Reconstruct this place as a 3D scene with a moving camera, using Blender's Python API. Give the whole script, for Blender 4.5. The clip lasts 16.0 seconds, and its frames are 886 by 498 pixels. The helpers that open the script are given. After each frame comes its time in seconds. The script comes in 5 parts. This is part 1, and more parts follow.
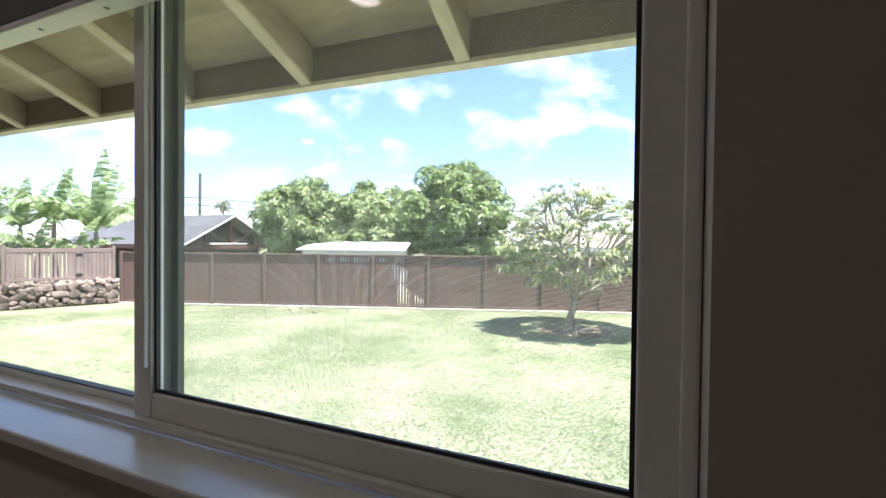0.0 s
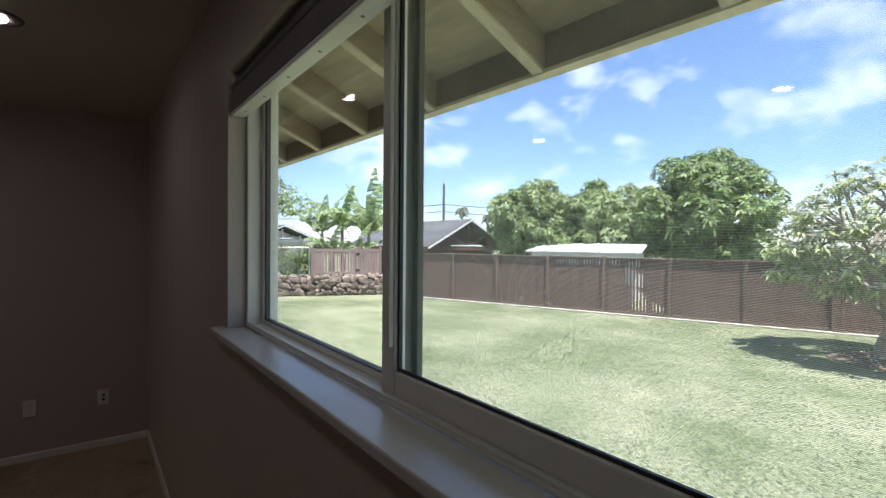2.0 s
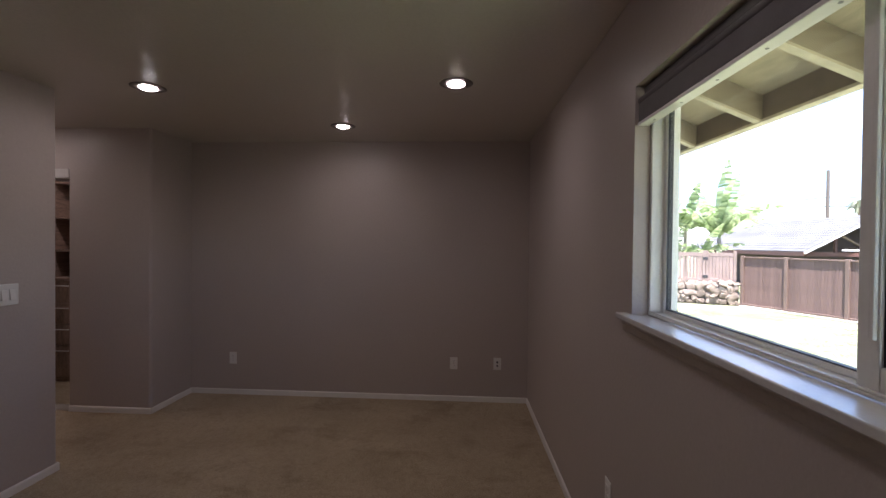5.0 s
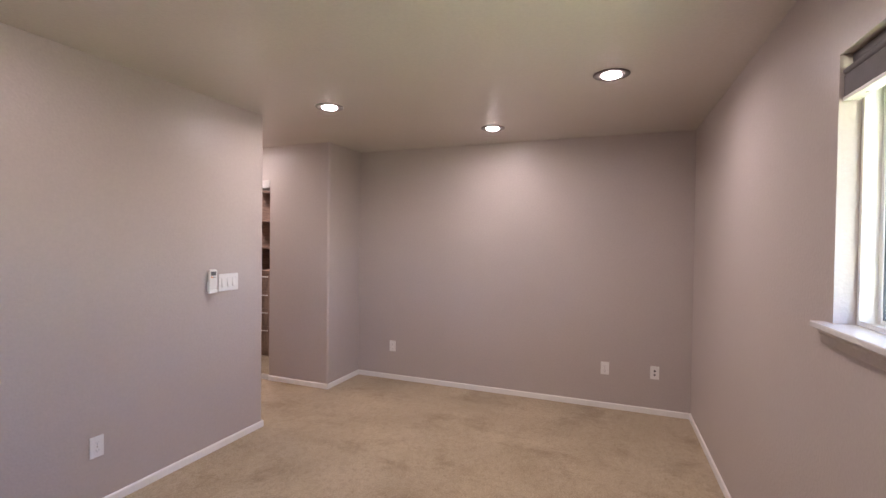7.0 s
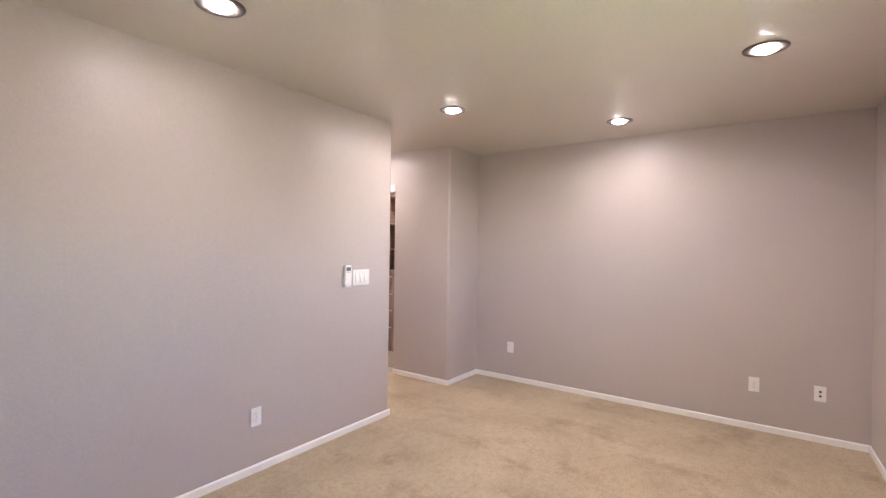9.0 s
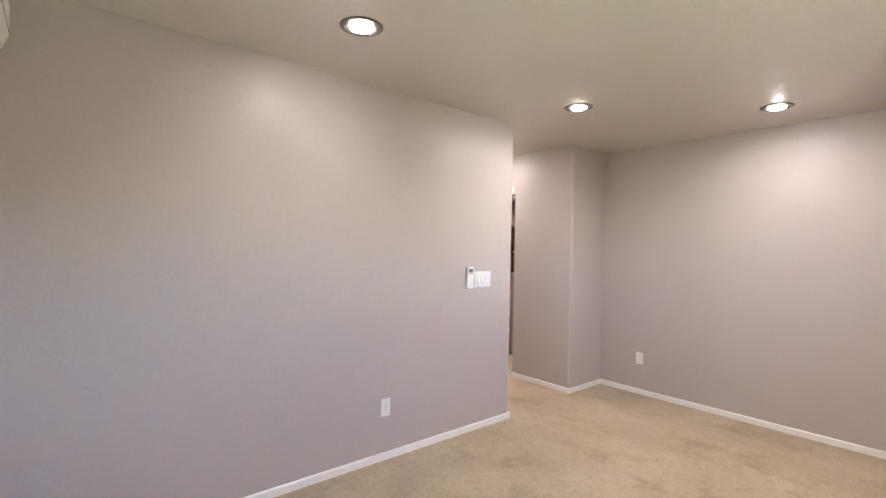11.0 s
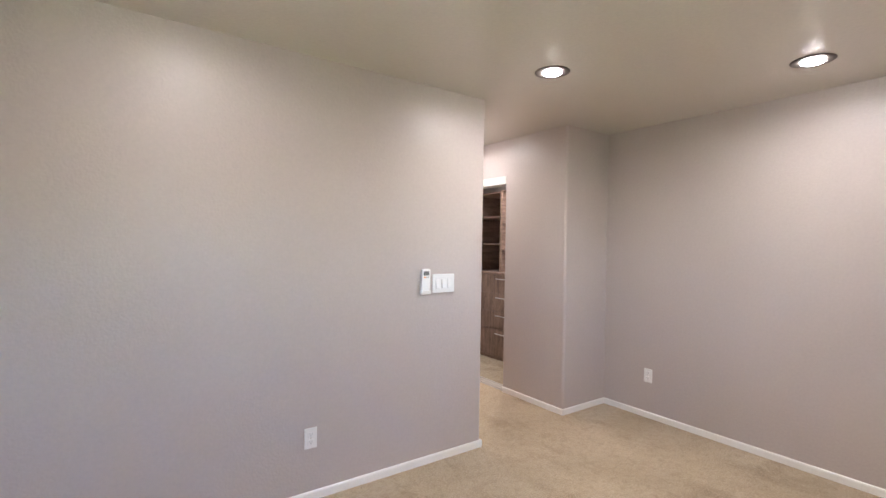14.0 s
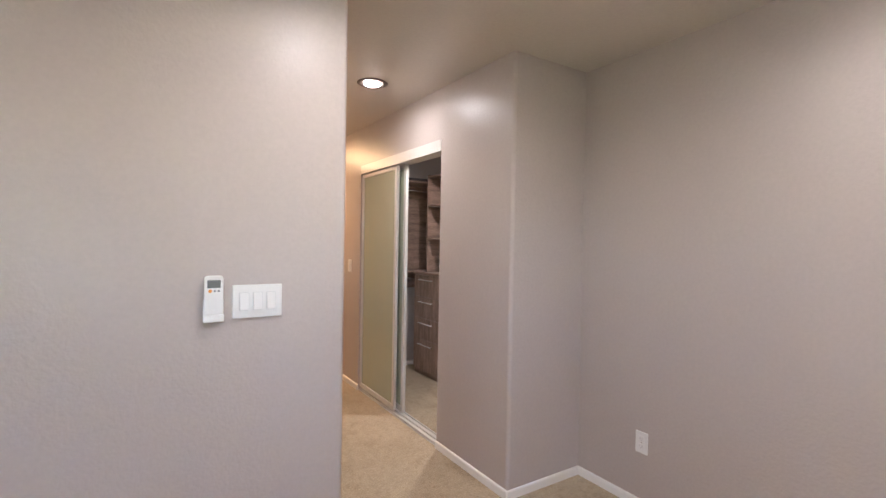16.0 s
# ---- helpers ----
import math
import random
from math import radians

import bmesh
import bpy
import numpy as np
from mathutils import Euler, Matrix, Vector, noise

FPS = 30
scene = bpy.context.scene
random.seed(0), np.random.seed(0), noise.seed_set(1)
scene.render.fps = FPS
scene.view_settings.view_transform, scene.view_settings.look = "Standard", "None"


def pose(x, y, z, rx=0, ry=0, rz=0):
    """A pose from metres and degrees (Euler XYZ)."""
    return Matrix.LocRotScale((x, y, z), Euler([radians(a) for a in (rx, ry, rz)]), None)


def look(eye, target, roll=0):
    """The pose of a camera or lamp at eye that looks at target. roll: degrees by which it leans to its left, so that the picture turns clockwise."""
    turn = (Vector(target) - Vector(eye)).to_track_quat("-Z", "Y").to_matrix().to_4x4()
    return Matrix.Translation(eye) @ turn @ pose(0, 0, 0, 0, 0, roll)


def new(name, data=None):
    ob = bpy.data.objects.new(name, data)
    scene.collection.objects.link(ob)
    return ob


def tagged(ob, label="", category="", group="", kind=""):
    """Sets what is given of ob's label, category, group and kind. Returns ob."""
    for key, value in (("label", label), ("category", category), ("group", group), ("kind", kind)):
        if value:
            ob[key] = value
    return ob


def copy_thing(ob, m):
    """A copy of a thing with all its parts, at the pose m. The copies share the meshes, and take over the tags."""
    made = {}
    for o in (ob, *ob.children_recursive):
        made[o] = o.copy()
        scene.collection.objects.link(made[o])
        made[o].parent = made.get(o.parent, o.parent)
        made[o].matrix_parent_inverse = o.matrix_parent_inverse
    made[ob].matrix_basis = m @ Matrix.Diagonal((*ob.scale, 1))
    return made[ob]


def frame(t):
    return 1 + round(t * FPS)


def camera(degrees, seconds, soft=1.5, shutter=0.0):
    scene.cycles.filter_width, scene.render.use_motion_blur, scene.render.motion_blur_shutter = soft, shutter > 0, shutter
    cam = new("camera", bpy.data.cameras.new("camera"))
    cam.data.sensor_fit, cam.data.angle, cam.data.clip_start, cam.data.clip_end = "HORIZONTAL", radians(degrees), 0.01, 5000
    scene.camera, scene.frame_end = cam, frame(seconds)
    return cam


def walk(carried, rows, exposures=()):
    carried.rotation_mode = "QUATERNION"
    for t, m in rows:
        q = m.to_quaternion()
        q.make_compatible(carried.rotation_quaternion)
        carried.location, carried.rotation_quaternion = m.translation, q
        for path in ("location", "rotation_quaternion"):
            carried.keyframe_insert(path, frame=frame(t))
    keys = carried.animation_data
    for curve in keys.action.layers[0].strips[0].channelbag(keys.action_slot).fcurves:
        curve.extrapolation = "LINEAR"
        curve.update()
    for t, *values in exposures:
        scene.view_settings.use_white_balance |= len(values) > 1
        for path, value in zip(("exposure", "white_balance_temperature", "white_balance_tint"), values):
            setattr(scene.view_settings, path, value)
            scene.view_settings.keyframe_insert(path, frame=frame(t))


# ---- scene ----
cam = camera(88.1, 16.0)
PATH = [
    (0, (0.139, 0.166, 1.542), (-0.734, 1.965, 1.511), 0.6),
    (0.5, (0.098, 0.238, 1.534), (-0.992, 1.915, 1.508), 0.6),
    (1, (0.079, 0.267, 1.528), (-1.206, 1.799, 1.505), 0.6),
    (1.5, (0.069, 0.258, 1.522), (-1.387, 1.628, 1.501), 0.6),
    (2, (0.068, 0.235, 1.512), (-1.548, 1.413, 1.483), 0.5),
    (2.5, (0.075, 0.187, 1.509), (-1.685, 1.137, 1.468), 0.5),
    (3, (0.078, 0.125, 1.502), (-1.797, 0.82, 1.469), 0.5),
    (3.5, (0.098, 0.069, 1.502), (-1.846, 0.536, 1.468), 0.4),
    (4, (0.12, 0.014, 1.492), (-1.864, 0.267, 1.462), 0.4),
    (4.5, (0.145, -0.026, 1.48), (-1.854, 0.028, 1.452), 0.5),
    (5, (0.178, -0.054, 1.481), (-1.817, -0.18, 1.453), 0.6),
    (7.5, (0.248, -0.095, 1.449), (-1.565, -0.939, 1.424), 0.7),
    (8, (0.262, -0.119, 1.42), (-1.502, -1.062, 1.405), 0.7),
    (8.5, (0.261, -0.125, 1.419), (-1.441, -1.176, 1.403), 0.8),
    (9, (0.272, -0.131, 1.405), (-1.357, -1.291, 1.393), 0.8),
    (9.5, (0.278, -0.15, 1.401), (-1.272, -1.414, 1.392), 0.8),
    (10, (0.31, -0.167, 1.398), (-1.15, -1.535, 1.389), 0.9),
    (12.5, (0.25, -0.148, 1.41), (-0.905, -1.781, 1.388), 1.1),
    (13, (0.093, -0.125, 1.445), (-1.06, -1.759, 1.41), 1.0),
    (13.5, (-0.179, -0.182, 1.439), (-1.337, -1.812, 1.406), 1.0),
    (14, (-0.513, -0.244, 1.417), (-1.668, -1.877, 1.393), 0.9),
    (14.5, (-0.865, -0.322, 1.408), (-2.019, -1.955, 1.381), 1.0),
    (15, (-1.248, -0.469, 1.407), (-2.39, -2.111, 1.379), 0.9),
    (15.5, (-1.623, -0.669, 1.381), (-2.758, -2.316, 1.361), 1.0),
    (16, (-1.945, -0.905, 1.385), (-3.019, -2.592, 1.356), 1.0),
]
EXPOSURES = [
    (0, 2.73, 6100, 21), (0.5, 2.35, 6050, 20), (1.0, 2.15, 6050, 20), (2.5, 2.13, 6050, 19), (3.5, 2.40, 6050, 20), (4.0, 2.60, 6050, 22), (4.5, 3.02, 6050, 26), (5.0, 3.40, 6100, 27),
    (6.0, 4.45, 6100, 26), (7.3, 5.76, 6100, 28), (8.5, 6.10, 6020, 25), (9.5, 6.15, 5950, 21), (12.5, 6.12, 5800, 16), (15.0, 5.93, 5750, 15), (16, 5.86, 5800, 16),
]
walk(cam, [(t, look(eye, target, roll)) for t, eye, target, roll in PATH], EXPOSURES)

# ---- world, sun, lamps ----
SUN_EL, SUN_AZ = 75.0, 100.0
world = bpy.data.worlds.new("sky")
scene.world = world
world.use_nodes = True
wt = world.node_tree
wt.nodes.clear()


def wnode(kind, **props):
    n = wt.nodes.new(kind)
    for k, v in props.items():
        setattr(n, k, v)
    return n


w_out = wnode("ShaderNodeOutputWorld")
w_bg = wnode("ShaderNodeBackground")
w_sky = wnode("ShaderNodeTexSky", sky_type="NISHITA", sun_disc=False, sun_elevation=radians(SUN_EL), sun_rotation=radians(SUN_AZ), air_density=1.0, dust_density=0.4, ozone_density=5.0)
w_tc = wnode("ShaderNodeTexCoord")
w_map = wnode("ShaderNodeMapping")
w_map.inputs["Scale"].default_value = (2.0, 2.0, 3.6)
w_map.inputs["Location"].default_value = (0.35, 0.2, 0.0)
w_noise = wnode("ShaderNodeTexNoise")
w_noise.inputs["Scale"].default_value = 3.0
w_noise.inputs["Detail"].default_value = 7.0
w_noise.inputs["Roughness"].default_value = 0.55
w_ramp = wnode("ShaderNodeValToRGB")
w_ramp.color_ramp.elements[0].position = 0.50
w_ramp.color_ramp.elements[1].position = 0.80
w_mix = wnode("ShaderNodeMixRGB")
w_mix.inputs["Color2"].default_value = (7.6, 7.8, 8.2, 1)
wt.links.new(w_tc.outputs["Generated"], w_map.inputs["Vector"])
wt.links.new(w_map.outputs["Vector"], w_noise.inputs["Vector"])
wt.links.new(w_noise.outputs["Fac"], w_ramp.inputs["Fac"])
wt.links.new(w_ramp.outputs["Color"], w_mix.inputs["Fac"])
wt.links.new(w_sky.outputs["Color"], w_mix.inputs["Color1"])
wt.links.new(w_mix.outputs["Color"], w_bg.inputs["Color"])
w_bg.inputs["Strength"].default_value = 0.060
wt.links.new(w_bg.outputs["Background"], w_out.inputs["Surface"])

sun_data = bpy.data.lights.new("sun", "SUN")
sun_data.energy, sun_data.angle, sun_data.color = 3.1, radians(0.5), (1.0, 0.95, 0.87)
sun = new("sun", sun_data)
sd = Vector((math.sin(radians(SUN_AZ)) * math.cos(radians(SUN_EL)), math.cos(radians(SUN_AZ)) * math.cos(radians(SUN_EL)), math.sin(radians(SUN_EL))))
sun.matrix_world = look(sd * 60, (0, 0, 0))

LAMP_POWER = 0.15
CEIL = 2.44
FLOOR = -0.032
# the last one is out of view, added for the lit closet
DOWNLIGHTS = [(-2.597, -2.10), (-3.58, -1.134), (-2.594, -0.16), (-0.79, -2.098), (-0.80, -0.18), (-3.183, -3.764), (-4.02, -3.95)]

# ---- materials ----


def material(name, base, rough=0.6, vary=0.12, scale=6.0, fine=90.0, bump=0.15, bump_scale=None, metal=0.0, spec=0.5, tint=None, piece=0.0, stretch=(1, 1, 1), dist=0.002, detail=5, grit=0.5, lo=0.3, hi=0.7):
    """A surface with broad stains and fine grain in its colour, and a fine relief."""
    m = bpy.data.materials.new(name)
    m.use_nodes = True
    t = m.node_tree
    b = t.nodes["Principled BSDF"]
    b.inputs["Roughness"].default_value, b.inputs["Metallic"].default_value = rough, metal
    b.inputs["Specular IOR Level"].default_value = spec
    tc = t.nodes.new("ShaderNodeTexCoord")
    mp = t.nodes.new("ShaderNodeMapping")
    mp.inputs["Scale"].default_value = stretch
    t.links.new(tc.outputs["Object"], mp.inputs["Vector"])
    big, small = t.nodes.new("ShaderNodeTexNoise"), t.nodes.new("ShaderNodeTexNoise")
    big.inputs["Scale"].default_value, big.inputs["Detail"].default_value, big.inputs["Roughness"].default_value = scale, detail, grit
    small.inputs["Scale"].default_value, small.inputs["Detail"].default_value = fine, 3
    for n in (big, small):
        t.links.new(mp.outputs["Vector"], n.inputs["Vector"])
    add = t.nodes.new("ShaderNodeMath")
    add.operation = "MULTIPLY_ADD"
    add.inputs[1].default_value = 0.45
    t.links.new(small.outputs["Fac"], add.inputs[0])
    half = t.nodes.new("ShaderNodeMath")
    half.operation = "MULTIPLY"
    half.inputs[1].default_value = 0.55
    t.links.new(big.outputs["Fac"], half.inputs[0])
    t.links.new(half.outputs[0], add.inputs[2])
    ramp = t.nodes.new("ShaderNodeValToRGB")
    dark = [c * (1 - vary * 2) for c in base]
    light = [min(1, c * (1 + vary * 2)) for c in (tint or base)]
    ramp.color_ramp.elements[0].position, ramp.color_ramp.elements[1].position = lo, hi
    ramp.color_ramp.elements[0].color, ramp.color_ramp.elements[1].color = (*dark, 1), (*light, 1)
    t.links.new(add.outputs[0], ramp.inputs["Fac"])
    col = ramp.outputs["Color"]
    if piece:
        info = t.nodes.new("ShaderNodeObjectInfo")
        hsv = t.nodes.new("ShaderNodeHueSaturation")
        rng = t.nodes.new("ShaderNodeMapRange")
        rng.inputs["To Min"].default_value, rng.inputs["To Max"].default_value = 1 - piece, 1 + piece
        t.links.new(info.outputs["Random"], rng.inputs["Value"])
        t.links.new(rng.outputs["Result"], hsv.inputs["Value"])
        t.links.new(col, hsv.inputs["Color"])
        col = hsv.outputs["Color"]
    t.links.new(col, b.inputs["Base Color"])
    if bump:
        bn = t.nodes.new("ShaderNodeTexNoise")
        bn.inputs["Scale"].default_value, bn.inputs["Detail"].default_value = bump_scale or fine, 4
        t.links.new(mp.outputs["Vector"], bn.inputs["Vector"])
        bp = t.nodes.new("ShaderNodeBump")
        bp.inputs["Strength"].default_value, bp.inputs["Distance"].default_value = bump, dist
        t.links.new(bn.outputs["Fac"], bp.inputs["Height"])
        t.links.new(bp.outputs["Normal"], b.inputs["Normal"])
    return m


def island_leaf(name, dark, light, rough=0.5, through_light=0.35):
    """Leaves: each its own shade, some light coming through."""
    m = bpy.data.materials.new(name)
    m.use_nodes = True
    t = m.node_tree
    b = t.nodes["Principled BSDF"]
    b.inputs["Roughness"].default_value = rough
    g = t.nodes.new("ShaderNodeNewGeometry")
    ramp = t.nodes.new("ShaderNodeValToRGB")
    ramp.color_ramp.elements[0].color, ramp.color_ramp.elements[1].color = (*dark, 1), (*light, 1)
    t.links.new(g.outputs["Random Per Island"], ramp.inputs["Fac"])
    t.links.new(ramp.outputs["Color"], b.inputs["Base Color"])
    tr = t.nodes.new("ShaderNodeBsdfTranslucent")
    t.links.new(ramp.outputs["Color"], tr.inputs["Color"])
    mix = t.nodes.new("ShaderNodeMixShader")
    mix.inputs["Fac"].default_value = through_light
    t.links.new(b.outputs[0], mix.inputs[1])
    t.links.new(tr.outputs[0], mix.inputs[2])
    t.links.new(mix.outputs[0], t.nodes["Material Output"].inputs["Surface"])
    return m


def emitter(name, color, strength):
    m = bpy.data.materials.new(name)
    m.use_nodes = True
    b = m.node_tree.nodes["Principled BSDF"]
    b.inputs["Base Color"].default_value = (0.8, 0.8, 0.8, 1)
    b.inputs["Emission Color"].default_value = (*color, 1)
    b.inputs["Emission Strength"].default_value = strength
    return m


def clear_glass(name, tint=(0.97, 0.99, 0.97)):
    m = bpy.data.materials.new(name)
    m.use_nodes = True
    t = m.node_tree
    t.nodes.remove(t.nodes["Principled BSDF"])
    tr, gl, fr, mix = (t.nodes.new(k) for k in ("ShaderNodeBsdfTransparent", "ShaderNodeBsdfGlossy", "ShaderNodeFresnel", "ShaderNodeMixShader"))
    tr.inputs["Color"].default_value = (*tint, 1)
    gl.inputs["Roughness"].default_value = 0.01
    fr.inputs["IOR"].default_value = 1.45
    t.links.new(fr.outputs[0], mix.inputs["Fac"])
    t.links.new(tr.outputs[0], mix.inputs[1])
    t.links.new(gl.outputs[0], mix.inputs[2])
    t.links.new(mix.outputs[0], t.nodes["Material Output"].inputs["Surface"])
    return m


def carpet(name):
    """Cut pile: broad brushed patches, darker scuffs where feet turned, fine tufts."""
    m = bpy.data.materials.new(name)
    m.use_nodes = True
    t = m.node_tree
    b = t.nodes["Principled BSDF"]
    b.inputs["Roughness"].default_value, b.inputs["Specular IOR Level"].default_value = 0.95, 0.1
    b.inputs["Sheen Weight"].default_value, b.inputs["Sheen Roughness"].default_value = 0.15, 0.5
    tc = t.nodes.new("ShaderNodeTexCoord")

    def cloud(scale, detail, rough, distort, lo, hi, stretch=(1, 1, 1)):
        mp = t.nodes.new("ShaderNodeMapping")
        mp.inputs["Scale"].default_value = stretch
        n = t.nodes.new("ShaderNodeTexNoise")
        n.inputs["Scale"].default_value, n.inputs["Detail"].default_value = scale, detail
        n.inputs["Roughness"].default_value, n.inputs["Distortion"].default_value = rough, distort
        r = t.nodes.new("ShaderNodeMapRange")
        r.inputs["From Min"].default_value, r.inputs["From Max"].default_value = lo, hi
        t.links.new(tc.outputs["Object"], mp.inputs["Vector"])
        t.links.new(mp.outputs["Vector"], n.inputs["Vector"])
        t.links.new(n.outputs["Fac"], r.inputs["Value"])
        return r.outputs["Result"]

    def mix(fac, a, c, amount=1.0):
        x = t.nodes.new("ShaderNodeMixRGB")
        k = t.nodes.new("ShaderNodeMath")
        k.operation, k.inputs[1].default_value = "MULTIPLY", amount
        t.links.new(fac, k.inputs[0])
        t.links.new(k.outputs[0], x.inputs["Fac"])
        for slot, v in (("Color1", a), ("Color2", c)):
            if isinstance(v, tuple):
                x.inputs[slot].default_value = (*v, 1)
            else:
                t.links.new(v, x.inputs[slot])
        return x.outputs["Color"]

    col = mix(cloud(1.5, 10, 0.7, 0.15, 0.38, 0.64), (0.38, 0.30, 0.195), (0.48, 0.385, 0.26))
    col = mix(cloud(2.4, 10, 0.74, 0.3, 0.53, 0.66, (1.2, 0.8, 1)), col, (0.26, 0.197, 0.12), 0.9)
    col = mix(cloud(26, 6, 0.75, 0.0, 0.48, 0.72), col, (0.25, 0.19, 0.12), 0.7)
    col = mix(cloud(95, 3, 0.6, 0.0, 0.45, 0.72), col, (0.60, 0.49, 0.345), 0.6)
    col = mix(cloud(120, 3, 0.6, 0.0, 0.50, 0.75, (1, 1, 0.5)), col, (0.20, 0.15, 0.09), 0.7)
    t.links.new(col, b.inputs["Base Color"])
    bn = t.nodes.new("ShaderNodeTexNoise")
    bn.inputs["Scale"].default_value, bn.inputs["Detail"].default_value = 300, 4
    t.links.new(tc.outputs["Object"], bn.inputs["Vector"])
    bp = t.nodes.new("ShaderNodeBump")
    bp.inputs["Strength"].default_value, bp.inputs["Distance"].default_value = 0.8, 0.005
    t.links.new(bn.outputs["Fac"], bp.inputs["Height"])
    t.links.new(bp.outputs["Normal"], b.inputs["Normal"])
    return m


WALL = material("taupe_wall_paint", (0.472, 0.415, 0.38), rough=0.33, spec=0.2, vary=0.025, scale=1.2, fine=60, bump=0.36, bump_scale=75, dist=0.004)
CEILING = material("textured_ceiling_paint", (0.66, 0.62, 0.56), rough=0.22, vary=0.025, scale=1.0, fine=50, bump=0.3, bump_scale=70, dist=0.004)
CARPET = carpet("beige_carpet")
TRIM = material("white_trim_paint", (0.80, 0.78, 0.74), rough=0.35, vary=0.02, bump=0.05, scale=9)
VINYL = material("white_vinyl_frame", (0.80, 0.79, 0.75), rough=0.38, vary=0.02, bump=0.03, scale=14)
SILL = material("painted_sill", (0.64, 0.625, 0.61), rough=0.24, spec=0.65, vary=0.03, bump=0.05, scale=5)
PLASTIC = material("white_plastic", (0.78, 0.77, 0.74), rough=0.3, vary=0.015, bump=0.0)
AC_PLASTIC = material("ivory_plastic", (0.72, 0.69, 0.62), rough=0.35, vary=0.02, bump=0.0)
DARK = material("black_gasket", (0.03, 0.03, 0.034), rough=0.5, vary=0.1, bump=0.0)
LOUVRE = material("dark_grey_louvre", (0.02, 0.019, 0.018), rough=0.5, vary=0.1, bump=0.0)
SHADE = material("grey_shade_fabric", (0.16, 0.15, 0.15), rough=0.85, vary=0.08, scale=10, fine=400, bump=0.2)
NICKEL = material("brushed_nickel", (0.15, 0.13, 0.115), rough=0.42, metal=0.6, vary=0.05, bump=0.03)
CHROME = material("polished_chrome", (0.75, 0.74, 0.72), rough=0.18, metal=1.0, vary=0.02, bump=0.0)
ALU = material("white_aluminium", (0.60, 0.58, 0.54), rough=0.3, metal=0.0, vary=0.02, bump=0.0)
FROST = material("frosted_green_glass", (0.42, 0.45, 0.34), rough=0.12, vary=0.02, bump=0.0, scale=2)
WOOD = material("dark_brown_laminate", (0.31, 0.21, 0.16), rough=0.42, vary=0.28, scale=4, fine=26, bump=0.08, stretch=(1, 1, 7))
WOOD_FLAT = material("dark_brown_laminate_drawer", (0.31, 0.21, 0.16), rough=0.42, vary=0.28, scale=4, fine=26, bump=0.08, stretch=(7, 7, 1), piece=0.12)
SCREEN_LCD = material("grey_display", (0.16, 0.165, 0.16), rough=0.2, vary=0.05, bump=0.0)
ORANGE = material("orange_button", (0.75, 0.30, 0.05), rough=0.4, vary=0.05, bump=0.0)
GAP_SHADE = material("grey_gap_shade", (0.64, 0.64, 0.62), rough=0.5, vary=0.03, bump=0.0)
SATIN = material("satin_steel", (0.80, 0.79, 0.77), rough=0.35, metal=0.4, vary=0.02, bump=0.0)
GREYMARK = material("grey_print", (0.25, 0.25, 0.25), rough=0.5, vary=0.05, bump=0.0)
LAMP_GLOW = emitter("downlight_diffuser", (1.0, 0.92, 0.82), 3.9)
GLASS = clear_glass("window_glass")
# the shade on the rafter sides is put into this darker colour
RAFTER_SIDE = material("shaded_rafter_side", (0.36, 0.30, 0.23), rough=0.65, vary=0.14, scale=4, fine=30, bump=0.2, stretch=(1, 0.2, 1))
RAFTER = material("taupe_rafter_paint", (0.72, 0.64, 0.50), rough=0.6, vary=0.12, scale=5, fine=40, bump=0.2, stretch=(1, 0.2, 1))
SOFFIT = material("weathered_soffit_plywood", (0.56, 0.48, 0.35), rough=0.7, vary=0.14, scale=3, fine=30, bump=0.25, stretch=(0.3, 1, 1))
FASCIA = material("brown_fascia_paint", (0.20, 0.16, 0.135), rough=0.6, vary=0.15, scale=4, fine=30, bump=0.2)
STUCCO = material("beige_siding", (0.35, 0.31, 0.26), rough=0.8, vary=0.06, scale=3, fine=60, bump=0.3)
GRASS_GROUND = material("dry_lawn", (0.116, 0.162, 0.068), rough=0.95, vary=0.13, scale=0.55, detail=10, grit=0.66, fine=22, lo=0.38, hi=0.62, bump=0.2, bump_scale=60, spec=0.1, tint=(0.23, 0.232, 0.155), dist=0.02)
GRASS = island_leaf("grass_blades", (0.11, 0.16, 0.064), (0.235, 0.245, 0.158), rough=0.6, through_light=0.5)
FENCE = material("brown_fence_paint", (0.135, 0.083, 0.068), rough=0.7, vary=0.22, scale=1.6, fine=20, bump=0.25, stretch=(3, 3, 0.6), piece=0.16)
FENCE_POST = material("brown_fence_post", (0.14, 0.092, 0.072), rough=0.7, vary=0.16, scale=2, fine=20, bump=0.25)
GATE_WOOD = material("taupe_gate_boards", (0.25, 0.185, 0.16), rough=0.7, vary=0.14, scale=2, fine=20, bump=0.2, piece=0.1)
CONCRETE = material("pale_concrete", (0.55, 0.50, 0.44), rough=0.85, vary=0.12, scale=3, fine=40, bump=0.3)
LAVA = material("brown_lava_stone", (0.15, 0.115, 0.095), rough=0.95, spec=0.2, vary=0.35, scale=2.2, fine=18, bump=0.7, piece=0.4, dist=0.02, tint=(0.23, 0.185, 0.15))
MORTAR = material("grey_mortar", (0.09, 0.08, 0.07), rough=0.95, vary=0.2, scale=4, bump=0.4)
SHINGLE = material("grey_asphalt_shingle", (0.11, 0.113, 0.118), rough=0.9, spec=0.2, vary=0.16, scale=0.9, fine=9, bump=0.3, piece=0.12)
HOUSE_TRIM = material("dark_red_brown_trim", (0.11, 0.05, 0.04), rough=0.6, vary=0.12, bump=0.1)
